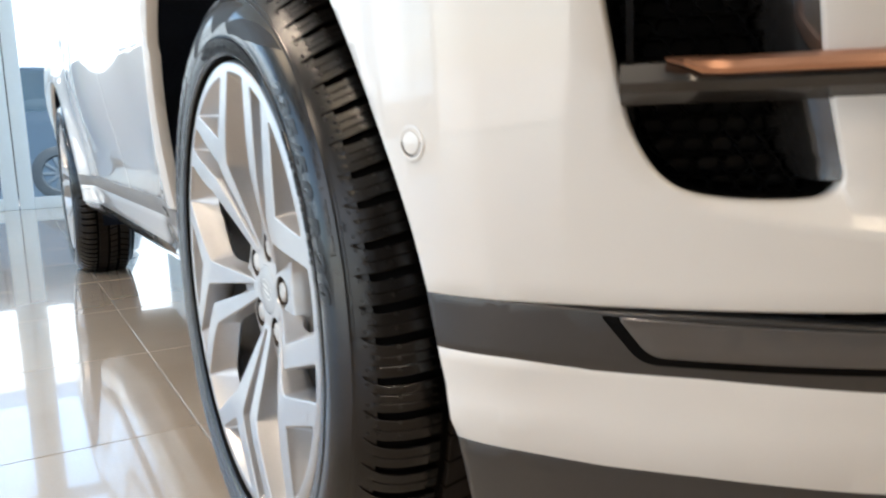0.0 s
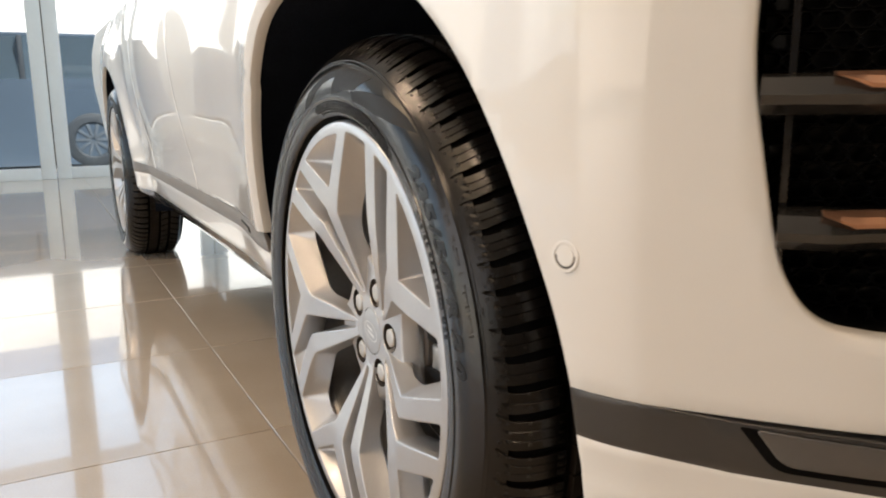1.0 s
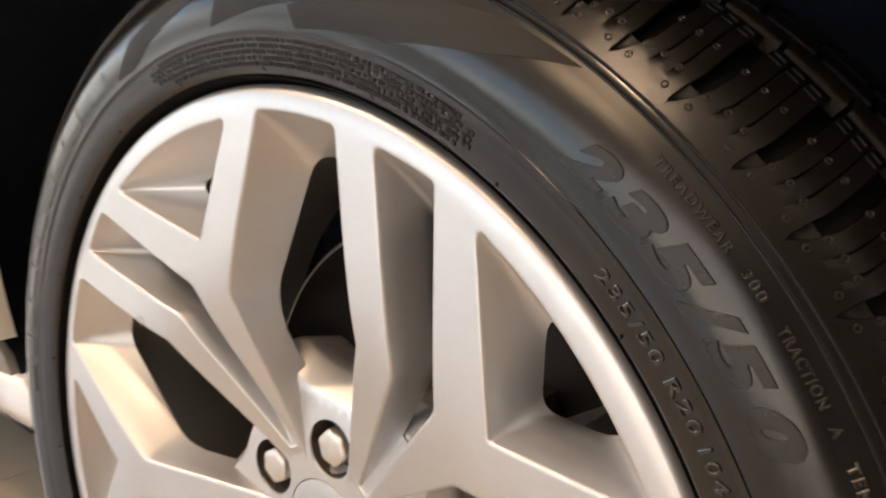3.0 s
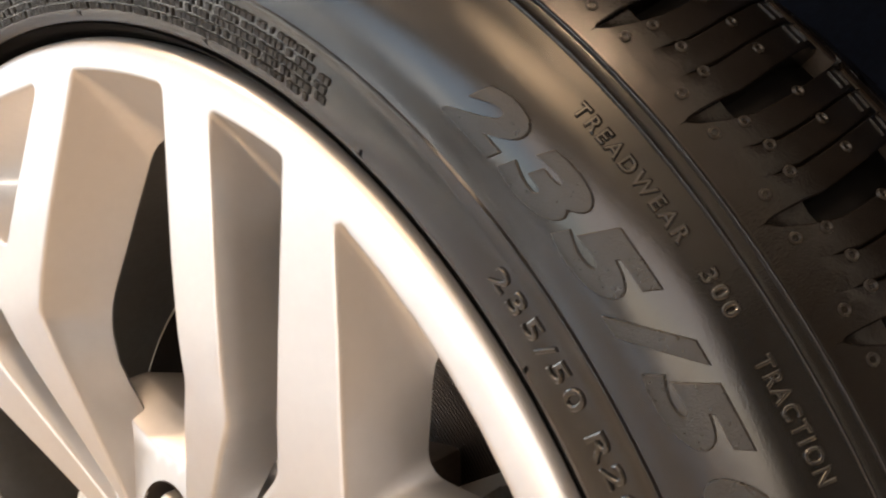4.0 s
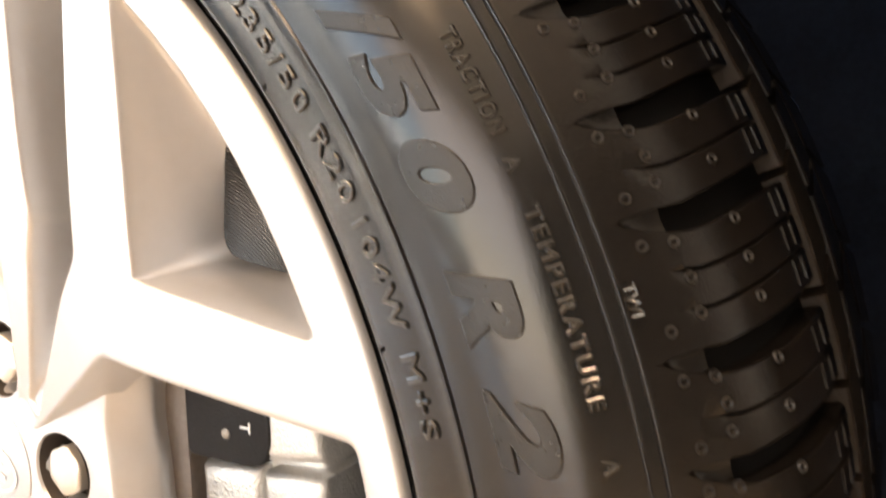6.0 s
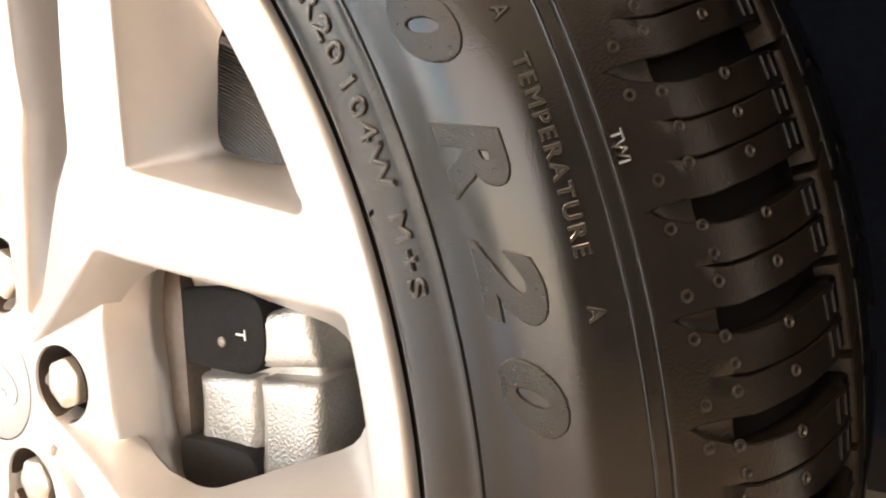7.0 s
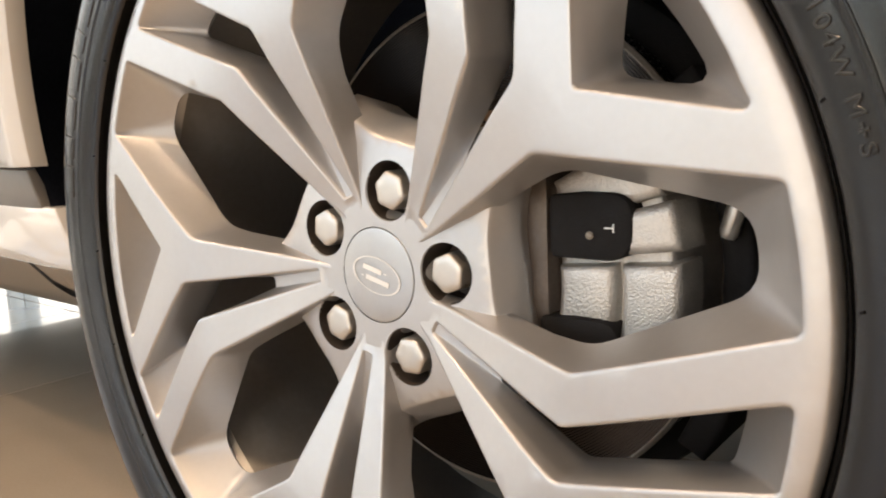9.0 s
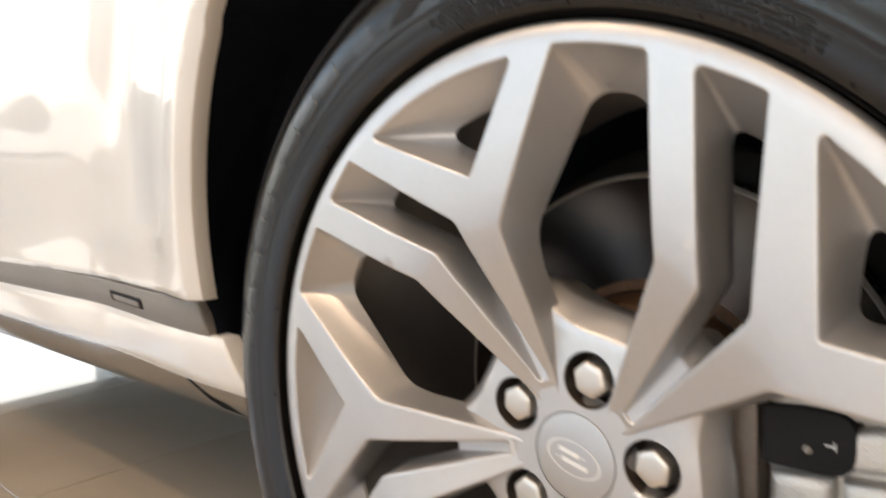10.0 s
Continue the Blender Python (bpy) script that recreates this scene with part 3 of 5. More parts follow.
def rib_block(pitch, y0, y1, r, skew, g=0.22):
    """A block of the middle ribs."""
    bm = bmesh.new()
    pts = []
    for rr, d in ((r - 0.007, 0.0), (r - 0.0007, 0.0), (r, 0.0008)):
        ring = []
        for s, y in ((0, y0), (0.5, y0), (1, y0), (1, y1), (0.5, y1), (0, y1)):
            a = radians((g + (pitch - 2 * g) * s) + (skew if y == y1 else 0.0))
            yy = y + (d if y == y0 else -d)
            ring.append((rr * math.cos(a), yy, rr * math.sin(a)))
        pts.append(ring)
    vs = loft(bm, pts)
    bm.faces.new((vs[-1][0], vs[-1][1], vs[-1][4], vs[-1][5]))
    bm.faces.new((vs[-1][1], vs[-1][2], vs[-1][3], vs[-1][4]))
    bmesh.ops.recalc_face_normals(bm, faces=bm.faces[:])
    return bm


def pip():
    """A small ring-shaped moulding mark, facing up."""
    bm = bmesh.new()
    vs = loft(bm, [[(q * math.cos(k * math.pi / 5), q * math.sin(k * math.pi / 5), h) for k in range(10)] for q, h in ((0.00165, -0.0003), (0.00145, 0.00048), (0.00110, 0.00052), (0.00075, -0.00012))])
    bm.faces.new(vs[-1])
    return bm


def pip_places(pitch, cuts):
    """Where the moulding marks of one block stand: degrees and metres along the section."""
    out = [(0.19, 0.0088), (0.25, 0.0175), (0.5, 0.0178), (0.76, 0.0165), (0.80, 0.0085)]
    out += [(f, 0.036) for f in ((0.22, 0.5, 0.78) if cuts == 2 else (0.28, 0.72))]
    return [(f * pitch, l) for f, l in out]


def wheel(car):
    w = part("wheel", alloy_mesh(), ALLOY, car, "silver painted multi-spoke alloy wheel with split spokes", sharp=50)
    prof = [(0.2708, -0.0290), (0.2718, -0.0315)] + SIDE[:-1] + [(0.3400, -0.0350)]
    bed = [(0.3400, -0.0343)] + BED[1:] + [(0.3635, 0.034), (0.364, 0.0615), (0.3635, 0.109), (0.3605, 0.126), (0.352, 0.151), (0.335, 0.172), (0.31, 0.178), (0.28, 0.165), (0.26, 0.172)]
    part("tread_bed", lathe(bed, 240), [GROOVE], w, "groove floor of the tread, darkened for shade", sharp=60)
    part("tyre", lathe(prof, 240), [RUBBER], w, "black rubber tyre with moulded lettering", sharp=60)
    # strip laid over the bead, near-black to stand for the shade there
    part("bead_wall", lathe([(0.2716, -0.0322), (0.2719, -0.0395), (0.2736, -0.0429)], 200), GROOVE, w, "inner edge of the tyre with shade put into its colour")
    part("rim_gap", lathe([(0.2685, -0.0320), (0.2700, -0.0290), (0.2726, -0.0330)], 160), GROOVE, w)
    part("rim_barrel", lathe([(0.2405, 0.006), (0.234, 0.022), (0.226, 0.055), (0.225, 0.110), (0.232, 0.165), (0.262, 0.178)], 160), BARREL, w, "silver rim barrel darkened to stand for shade")
    nut = part("lug_nut", hex_nut(), NUT, w, "bright hexagonal wheel nut")
    nut.matrix_basis = pose(polar(77.6, 0.054).x, -0.004, polar(77.6, 0.054).y, 0, -10, 0)
    # cup in the shade colour instead of the wheel's silver
    cup = part("nut_recess", lathe([(0.01835, -0.0056), (0.0178, -0.0030), (0.0168, 0.016), (0.0005, 0.017)], 40), SOCKET, w, "round nut recess coloured for its shade")
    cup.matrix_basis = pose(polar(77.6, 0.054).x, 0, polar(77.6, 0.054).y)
    for k in range(1, 5):
        p = polar(77.6 - 72 * k, 0.054)
        again(nut, w, pose(p.x, -0.004, p.y, 0, -10 + 72 * k + 7 * k, 0))
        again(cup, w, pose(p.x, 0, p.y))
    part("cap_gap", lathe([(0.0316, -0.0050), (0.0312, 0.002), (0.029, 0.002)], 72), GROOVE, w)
    part("centre_cap", lathe([(0.0303, 0.003), (0.0303, -0.0058), (0.0296, -0.0068), (0.0275, -0.0072), (0.015, -0.0077), (0.0004, -0.0079)], 72), CAPMAT, w, "round satin silver centre cap with an oval badge")
    # oval badge, its words as plain bars
    bm = bmesh.new()
    rings = []
    for s in (1.0, 0.93):
        rings.append([Vector((0.0205 * s * math.cos(a), 0.0115 * s * math.sin(a))) for a in (i * math.pi / 24 for i in range(48))])
    turn = Matrix.Rotation(radians(-14), 2)
    loft(bm, [[((turn @ p).x, -0.0081, (turn @ p).y) for p in ring] for ring in rings])
    for x0, x1, z0, z1 in ((-0.0120, 0.0040, 0.0014, 0.0046), (0.0060, 0.0085, 0.0026, 0.0035), (-0.0085, 0.0115, -0.0046, -0.0014), (-0.0125, -0.0104, -0.0036, -0.0027)):
        bm.faces.new([bm.verts.new(((turn @ Vector(p)).x, -0.0082, (turn @ Vector(p)).y)) for p in ((x0, z0), (x1, z0), (x1, z1), (x0, z1))])
    part("cap_badge", bm, CAPLINE, w, "pale oval badge outline with two bars", smooth=False)

    # side lettering
    big = [("2", 47.8, 44.3), ("3", 43.7, 40.2), ("5", 39.7, 36.1), ("/", 35.4, 33.0), ("5", 32.6, 29.3), ("0", 28.2, 24.7), ("R", 21.9, 18.3), ("2", 16.5, 13.1), ("0", 11.7, 8.6)]
    for s, a0, a1 in big:
        part("size_lettering", lettering(s, a0, 0.3070, 0.0184, a1, 0.050, 0.0002, 0.5, 0.00018), DULL, w, "broad dull moulded size figure")
    for s, a0, a1 in (("235/50", 40.3, 32.4), ("R20", 31.2, 27.0), ("104W", 26.0, 20.1), ("M+S", 18.9, 14.6)):
        part("small_lettering", lettering(s, a0, 0.2845, 0.0080, a1, -0.012, 0.0002, 0.0, 0.00028, 1.25), RAISED, w, "small raised size lettering")
    for s, a0, a1 in (("TREADWEAR", 43.3, 36.2), ("300", 34.9, 32.9), ("TRACTION", 31.2, 26.3), ("A", 25.3, 24.6), ("TEMPERATURE", 23.1, 14.8), ("A", 12.9, 12.2)):
        part("grade_lettering", lettering(s, a0, 0.3280, 0.0044, a1, -0.010, 0.0002, 0.0, 0.00022, 1.3), RAISED, w, "small raised grade lettering")
    part("wear_mark", lettering("TWI", 19.1, 0.3406, 0.0036, 17.8, 0.01, 0.0010), RAISED, w)
    part("side_print", side_bars([(0.2785, 100, 57, 0.0021), (0.2815, 103, 55.5, 0.0021), (0.2845, 104, 55, 0.0021), (0.2875, 104, 55.5, 0.0021), (0.2905, 102, 57, 0.0019)], 3), MATT, w, "rows of fine raised print", smooth=False)
    part("side_band", side_patch([(111, 0.300), (106, 0.315), (96, 0.324), (86, 0.329), (86, 0.322), (95, 0.315), (103, 0.305), (107, 0.298)]), MATT, w, "dull dark moulded band")
    part("side_band", side_patch([(88, 0.331), (72, 0.332), (77, 0.311), (91, 0.300)]), MATT, w, "dull dark moulded band")
    part("side_band", side_patch([(79, 0.308), (70, 0.320), (63, 0.328), (56, 0.333), (51, 0.334), (58, 0.317), (66, 0.304), (78, 0.2975)]), MATT, w, "dull dark moulded band")
    for a0, a1 in ((171, 166.5), (165, 162), (160.5, 156), (154.5, 150), (148.5, 146), (144.5, 140), (138.5, 134), (132.5, 128), (126.5, 122)):
        part("brand_lettering", side_block(a0, a1, 0.3015, 0.3145, 0.0007), RAISED, w, "raised plain bar of maker's lettering")
    part("side_mark", side_patch([(117.5, 0.302), (113.5, 0.302), (113.5, 0.314), (117.5, 0.314)]), RAISED, w)
    tick = None
    for k in range(22):
        bm = bmesh.new()
        q = []
        for r, da in ((0.2730, -0.0006), (0.2730, 0.0006), (0.2778, 0.0030), (0.2778, 0.0018)):
            q.append(bm.verts.new((r * math.cos(da / 0.27), side_y(r) - 0.0007, r * math.sin(da / 0.27))))
        if tick is None:
            bm.faces.new(q)
            tick = part("bead_tick", bm, GROOVE, w, smooth=False)
            tick.matrix_basis = pose(0, 0, 0, 0, -3, 0)
        else:
            bm.free()
            again(tick, w, pose(0, 0, 0, 0, -3 - 16 * k, 0))
    # tread: blocks of three lengths, those beside the size figures in their order
    kinds = {"a": (5.5, 2), "b": (4.9, 2), "c": (4.2, 1)}
    rest = ["a"] * 17 + ["b"] * 26 + ["c"] * 25
    random.Random(5).shuffle(rest)
    top = 45.7
    made, pipmesh = {}, part("moulding_pip", pip(), PIPS, w)
    first_pip = True
    for k in list("abbbcac") + rest:
        pitch, cuts = kinds[k]
        low = top - pitch
        m = pose(0, 0, 0, 0, -low, 0)
        if k not in made:
            made[k] = (part("tread_block", tread_block(pitch, cuts), TREAD, w), part("rib_block", rib_block(pitch, 0.0370, 0.0680, 0.3706, 1.2), DUSTY, w))
            for ob in made[k]:
                ob.matrix_basis = m
        else:
            for ob in made[k]:
                again(ob, w, m)
        mid = (low + pitch / 2) % 360
        if mid < 62 or mid > 350:
            for da, l in pip_places(pitch, cuts):
                a = low + da
                r, y = shoulder(l)
                r2, y2 = shoulder(l, -1.0)
                out = Vector(((r2 - r) * math.cos(radians(a)), y2 - y, (r2 - r) * math.sin(radians(a))))
                mm = Matrix.Translation((r * math.cos(radians(a)), y, r * math.sin(radians(a)))) @ out.to_track_quat("Z", "Y").to_matrix().to_4x4()
                if first_pip:
                    pipmesh.matrix_basis = mm
                    first_pip = False
                else:
                    again(pipmesh, w, mm)
        top = low
    N = 72
    P = 360.0 / N
    r2 = part("rib_block", rib_block(P, 0.0770, 0.1050, 0.3710, 1.4, 0.30), TREAD, w)
    r3 = part("inner_block", rib_block(P, 0.1140, 0.1480, 0.3708, -1.4, 0.36), TREAD, w)
    for k in range(1, N):
        again(r2, w, pose(0, 0, 0, 0, -P * k, 0))
        again(r3, w, pose(0, 0, 0, 0, -P * (k + 0.4), 0))
    # inner shoulder under its blocks
    part("inner_rib", lathe([(0.3600, 0.1125), (0.3640, 0.114), (0.3640, 0.150), (0.352, 0.160)], 180), TREAD, w)
    return w


def brake(car, at):
    d = part("brake_disc", lathe([(0.035, 0.060), (0.088, 0.060), (0.090, 0.064), (0.090, 0.096), (0.094, 0.099), (0.1755, 0.099), (0.1780, 0.101), (0.1780, 0.1245), (0.094, 0.126), (0.09, 0.12)], 120), DISC, car, "dark steel ventilated brake disc")
    d.location = at
    h = part("disc_hat", lathe([(0.0850, 0.0590), (0.0890, 0.0600), (0.0915, 0.0650), (0.0915, 0.0985), (0.1010, 0.0985)], 90), RUST, d, "rust-tinted hub of the disc")
    part("hub_face", lathe([(0.040, 0.0575), (0.0830, 0.0580), (0.0855, 0.0592)], 90), HUBFACE, h, "dull grey hub face")
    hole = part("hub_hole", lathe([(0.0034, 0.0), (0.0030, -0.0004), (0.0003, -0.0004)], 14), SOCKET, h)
    hole.matrix_basis = pose(polar(0, 0.078).x, 0.0577, polar(0, 0.078).y)
    for k in range(1, 30):
        again(hole, h, pose(polar(12 * k, 0.078).x, 0.0577, polar(12 * k, 0.078).y))
    part("worn_edge", lathe([(0.1750, 0.0988), (0.1760, 0.0986), (0.1783, 0.1006), (0.1785, 0.1020)], 120), HUBFACE, d, "bright ring on the disc's edge")
    # brake housing: cast body, front ribs, outer bridge

    def slab(a0, a1, r0, r1, y0, y1, bev=0.004):
        bm = bmesh.new()
        rows = []
        n = 8
        for y, s in ((y1, 0.0), (y0 + bev, 0.0), (y0 + 0.3 * bev, 0.3 * bev), (y0, bev)):
            da = math.degrees(s / r1)
            lo, hi = a0 + da, a1 - da
            ring = []
            for i in range(n + 1):
                a = radians(lo + (hi - lo) * i / n)
                ring.append(((r1 - s) * math.cos(a), y, (r1 - s) * math.sin(a)))
            for i in range(n, -1, -1):
                a = radians(lo + (hi - lo) * i / n)
                ring.append(((r0 + s) * math.cos(a), y, (r0 + s) * math.sin(a)))
            rows.append(ring)
        vs = loft(bm, rows)
        bm.faces.new(vs[-1])
        bmesh.ops.recalc_face_normals(bm, faces=bm.faces[:])
        return bm
    cal = part("brake_caliper", slab(-23, 27, 0.108, 0.177, 0.032, 0.150), CAST, car, "rough cast zinc-coloured brake caliper", sharp=50)
    cal.location = at
    for a0, a1, r0, r1, y0 in ((16.2, 27.5, 0.122, 0.181, 0.022), (7.0, 15.2, 0.130, 0.186, 0.019), (-12.5, 5.1, 0.151, 0.184, 0.020), (-12.5, 5.1, 0.112, 0.1465, 0.022), (-22.5, -13.4, 0.126, 0.181, 0.024)):
        part("caliper_rib", slab(a0, a1, r0, r1, y0, 0.05, 0.005), CAST, cal, sharp=50)
    bridge = part("caliper_bridge", slab(-30, 34, 0.190, 0.208, 0.060, 0.150), BLACK, cal, "dark outer bridge", sharp=50)
    pin = part("guide_pin", lathe([(0.0003, 0.0), (0.0040, 0.0008), (0.0050, 0.003), (0.0050, 0.031), (0.0038, 0.034), (0.0003, 0.0345)], 24), NUT, bridge, "pale steel guide pin")
    pin.matrix_basis = pose(0.2050, 0.0520, 0.0590) @ pose(0, 0, 0, -90, 0, 0) @ pose(0, 0, 0, 0, 0, 16)
    for cx, cz in ((0.1365, 0.0335), (0.1285, -0.0355)):
        b2 = bmesh.new()
        outl = rounded([(-0.027, -0.0180, 0.004), (0.0225, -0.0180, 0.0178), (0.0225, 0.0180, 0.0178), (-0.006, 0.0185, 0.010), (-0.027, 0.0165, 0.004)], 6)
        rings = [[(cx + p.x, y, cz + p.y) for p in pushed(outl, -q)] for y, q in ((0.06, 0.0), (0.0195, 0.0), (0.0182, 0.0008), (0.0176, 0.0025))]
        v2 = loft(b2, rings)
        b2.faces.new(v2[-1])
        bmesh.ops.recalc_face_normals(b2, faces=b2.faces[:])
        cover = part("guide_cover", b2, BLACK, cal, "black rounded guide cover")
        dot = part("moulded_dot", lathe([(0.0024, 0.0004), (0.0022, -0.0006), (0.0012, -0.0012), (0.0002, -0.0013)], 16), HUBFACE, cover)
        dot.matrix_basis = pose(cx - 0.002, 0.0176, cz - 0.0046)
    bm = mesh_text("T", 0.0080, 0.0, 0.0003)
    for v in bm.verts:
        v.co = Vector((0.1435 + v.co.y, 0.0172 - v.co.z, 0.0357 - v.co.x))
    part("stamped_letter", bm, CAPLINE, cal, smooth=False)
    br = bmesh.new()
    add_box(br, 0.0840, 0.1065, 0.021, 0.125, -0.062, 0.074, 0.004)
    part("caliper_bracket", br, PADSTEEL, cal, "dark steel caliper bracket")
    bm = lathe([(0.012, 0.055), (0.05, 0.07), (0.055, 0.2)], 40)
    st = part("hub_carrier", bm, STEEL, car, "dark steel hub carrier")
    st.location = at
    # added black disc that hides the lit floor behind the brake
    st = part("splash_shield", lathe([(0.05, 0.142), (0.180, 0.142), (0.196, 0.150), (0.198, 0.158)], 72), BLACK, car, "black disc added behind the brake to block light")
    st.location = at
    return d

# ---------------------------------------------------------------- car body
BASE = 2.741
PLAN = [(0.30, -0.0245), (0.36, -0.0245), (0.405, -0.0235), (0.450, -0.009), (0.50, 0.026), (0.55, 0.066), (0.60, 0.112), (0.65, 0.170), (0.70, 0.250), (0.75, 0.370), (0.79, 0.55), (0.812, 0.80), (0.815, 0.95)]
for _ in range(3):
    q = [PLAN[0]]
    for (ax, ay), (bx, by) in zip(PLAN, PLAN[1:]):
        q += [(0.75 * ax + 0.25 * bx, 0.75 * ay + 0.25 * by), (0.25 * ax + 0.75 * bx, 0.25 * ay + 0.75 * by)]
    PLAN = q + [PLAN[-1]]
PX = np.array([p[0] for p in PLAN])
PY = np.array([p[1] for p in PLAN])
PU = 0.30 + np.concatenate([[0], np.cumsum(np.hypot(np.diff(PX), np.diff(PY)))])
UEND = float(PU[-1])


def u_at(x):
    return float(np.interp(x, PX, PU))


def ease(t):
    t = max(0.0, min(1.0, t))
    return t * t * (3 - 2 * t)


def arch_edge(a):
    """Radius of the front arch's edge at a degrees, from the bumper over the crown to the sill."""
    return sum(float(np.interp(a + d, [0, 30, 45, 62, 90, 110, 125, 140, 155, 170], [0.430, 0.432, 0.440, 0.446, 0.449, 0.446, 0.440, 0.430, 0.4205, 0.4165])) for d in (-8, -4, 0, 4, 8)) / 5


def flange(x, z):
    return arch_edge(math.degrees(math.atan2(z - HUB, x)))


def side(x, z):
    g = float(np.interp(z, [0.22, 0.27, 0.29, 0.325, 0.387, 0.425, 0.53, 0.62, 0.72, 0.82, 0.90, 1.0], [0.10, 0.055, 0.030, 0.014, 0.008, 0.0, -0.014, -0.026, -0.042, -0.046, -0.040, -0.015]))
    if -2.3 < x < -0.5 and z > 0.44:
        even = sum(float(np.interp(z + d, [0.425, 0.53, 0.62, 0.72, 0.82, 0.90, 1.0], [0.0, -0.012, -0.026, -0.042, -0.046, -0.040, -0.015])) for d in (-0.05, -0.03, -0.01, 0.01, 0.03, 0.05)) / 6
        g += (even - g) * ease((z - 0.44) / 0.03) * ease((-0.5 - x) / 0.2)
    if -2.3 < x < -0.8 and z > 0.44:
        # crown pressed into the doors
        g -= 0.024 * math.sin(math.pi * (x + 2.3) / 1.5) ** 2 * ease((z - 0.44) / 0.20)
    if x < 0.1:
        g += 0.004 * ease((0.386 - z) / 0.075)
    for cx in (0.0, -BASE):
        r, up = math.hypot(x - cx, z - HUB), z - HUB
        arch = -0.011 - 0.040 * max(0.0, up / max(r, 0.01)) ** 0.8 + (0.03 if z < 0.33 else 0.0) * (0.33 - z) / 0.06
        if cx < -1:
            arch -= 0.012
        elif x < 0.1:
            w = ease((math.degrees(math.atan2(up, x)) % 360 - 75) / 45)
            arch += w * (-0.009 - 0.075 * max(0.0, up / max(r, 0.01)) ** 0.7 + 0.040 * max(0.0, up / max(r, 0.01)) ** 0.8)
            arch += 0.008 * max(0.0, 1 - max(0.0, r - flange(x, z)) / 0.017) if z > 0.40 else 0.0
        if cx == 0 and x < 0.1 and z < 0.4256:
            # strip and sill flare with the wing above them
            g -= 0.028 * ease((x + 0.80) / 0.36) * ease((z - 0.25) / 0.12)
            continue
        low = g - 0.0285 * ease((x + 0.80) / 0.36) * ease((0.66 - z) / 0.23)
        g += (arch - g) * ease(1 - (r - 0.43) / 0.21) * (1 if z > 0.30 else 0.4)
        if cx == 0 and x < -0.3:
            g = 0.5 * (g + low - math.sqrt((g - low) ** 2 + 0.006 ** 2)) + 0.003
    return g


def fold_z(u):
    """Height of the fold under the intake."""
    return float(np.interp(u, [0.60, 0.64, 0.672, 0.72, 0.8], [0.490, 0.4843, 0.477, 0.4708, 0.464]))


def fold_u(z):
    """Where the soft upright crease of the bumper runs."""
    return float(np.interp(z, [0.25, 0.42, 0.60, 0.90], [0.490, 0.486, 0.470, 0.445]))


def body(u, z, deep=0.0):
    """The car's near side by distance along its plan and height; deep: metres under the skin."""
    if u <= 0.33:
        return (u, side(u, z) + deep, z)
    x, y = float(np.interp(u, PU, PX)), float(np.interp(u, PU, PY))
    du = 0.004
    tx, ty = float(np.interp(u + du, PU, PX) - np.interp(u - du, PU, PX)), float(np.interp(u + du, PU, PY) - np.interp(u - du, PU, PY))
    l = math.hypot(tx, ty)
    nx, ny = -ty / l, tx / l
    t = ease((u - 0.33) / 0.09)
    ref = side(min(u, 0.42), max(z, 0.318)) + 0.25 * max(0.0, 0.318 - z)
    off = (1 - t) * (side(u, z) - y) + t * (ref + 0.0255) + deep
    off += 0.018 * t * ease((z - 0.66) / 0.3)
    # hollow under the intake, and a soft crease near the arch
    off += 0.75 * max(0.0, min(0.022, z - fold_z(u))) * ease((u - 0.60) / 0.035) * ease((0.62 - z) / 0.06)
    off -= 0.0022 * max(0.0, 1 - abs(u - fold_u(z)) / 0.05)
    return (x + nx * off, y + ny * off, z)


FOLDS = [Vector((u, fold_z(u) + d)) for u in np.arange(0.60, 0.80, 0.006) for d in (-0.004, 0.0, 0.004, 0.010)] + [Vector((fold_u(z) + d, z)) for z in np.arange(0.255, 0.99, 0.008) for d in (-0.006, 0.0, 0.006)]


def sag(u):
    """How far the bumper's bands drop towards the nose."""
    return float(np.interp(u, [0.42, 0.49, 0.55, 0.62, 0.67, 0.73, 0.85], [0.0, 0.001, 0.0052, 0.0060, 0.0085, 0.0120, 0.016]))


def panel(outline, holes=(), step=0.02, thick=0.016, lip=0.0025, raise_=0.0, bm=None, more=()):
    """A skin panel on the car's side with rolled edges."""
    us, zs = [p[0] for p in outline], [p[1] for p in outline]
    extra = [Vector((u, z)) for u in np.arange(min(us) + step / 2, max(us), step) for z in np.arange(min(zs) + step / 2, max(zs), step)]
    extra += [p for p in more if inside(p, outline) and not any(inside(p, h) for h in holes)]
    near = list(outline) + [p for h in holes for p in h]
    extra = [e for e in extra if min((e[0] - p[0]) ** 2 + (e[1] - p[1]) ** 2 for p in near) > (0.25 * step) ** 2]
    bm, rims = sheet(outline, holes, extra, lambda u, z: body(u, z, -raise_), bm)
    for rim, o, d in [(rims[0], outline, lip)] + [(r, h, -lip) for r, h in zip(rims[1:], holes)]:
        o = [Vector((p[0], p[1])) for p in o]
        prev = rim
        for push, deep in ((0.5, 0.32 * lip), (1.0, lip), (1.0, thick)):
            cur = [bm.verts.new(body(p.x, p.y, deep - raise_)) for p in pushed(o, d * push)]
            for i in range(len(o)):
                j = (i + 1) % len(o)
                try:
                    bm.faces.new((prev[i], prev[j], cur[j], cur[i]))
                except ValueError:
                    pass
            prev = cur
    bmesh.ops.recalc_face_normals(bm, faces=bm.faces[:])
    return bm


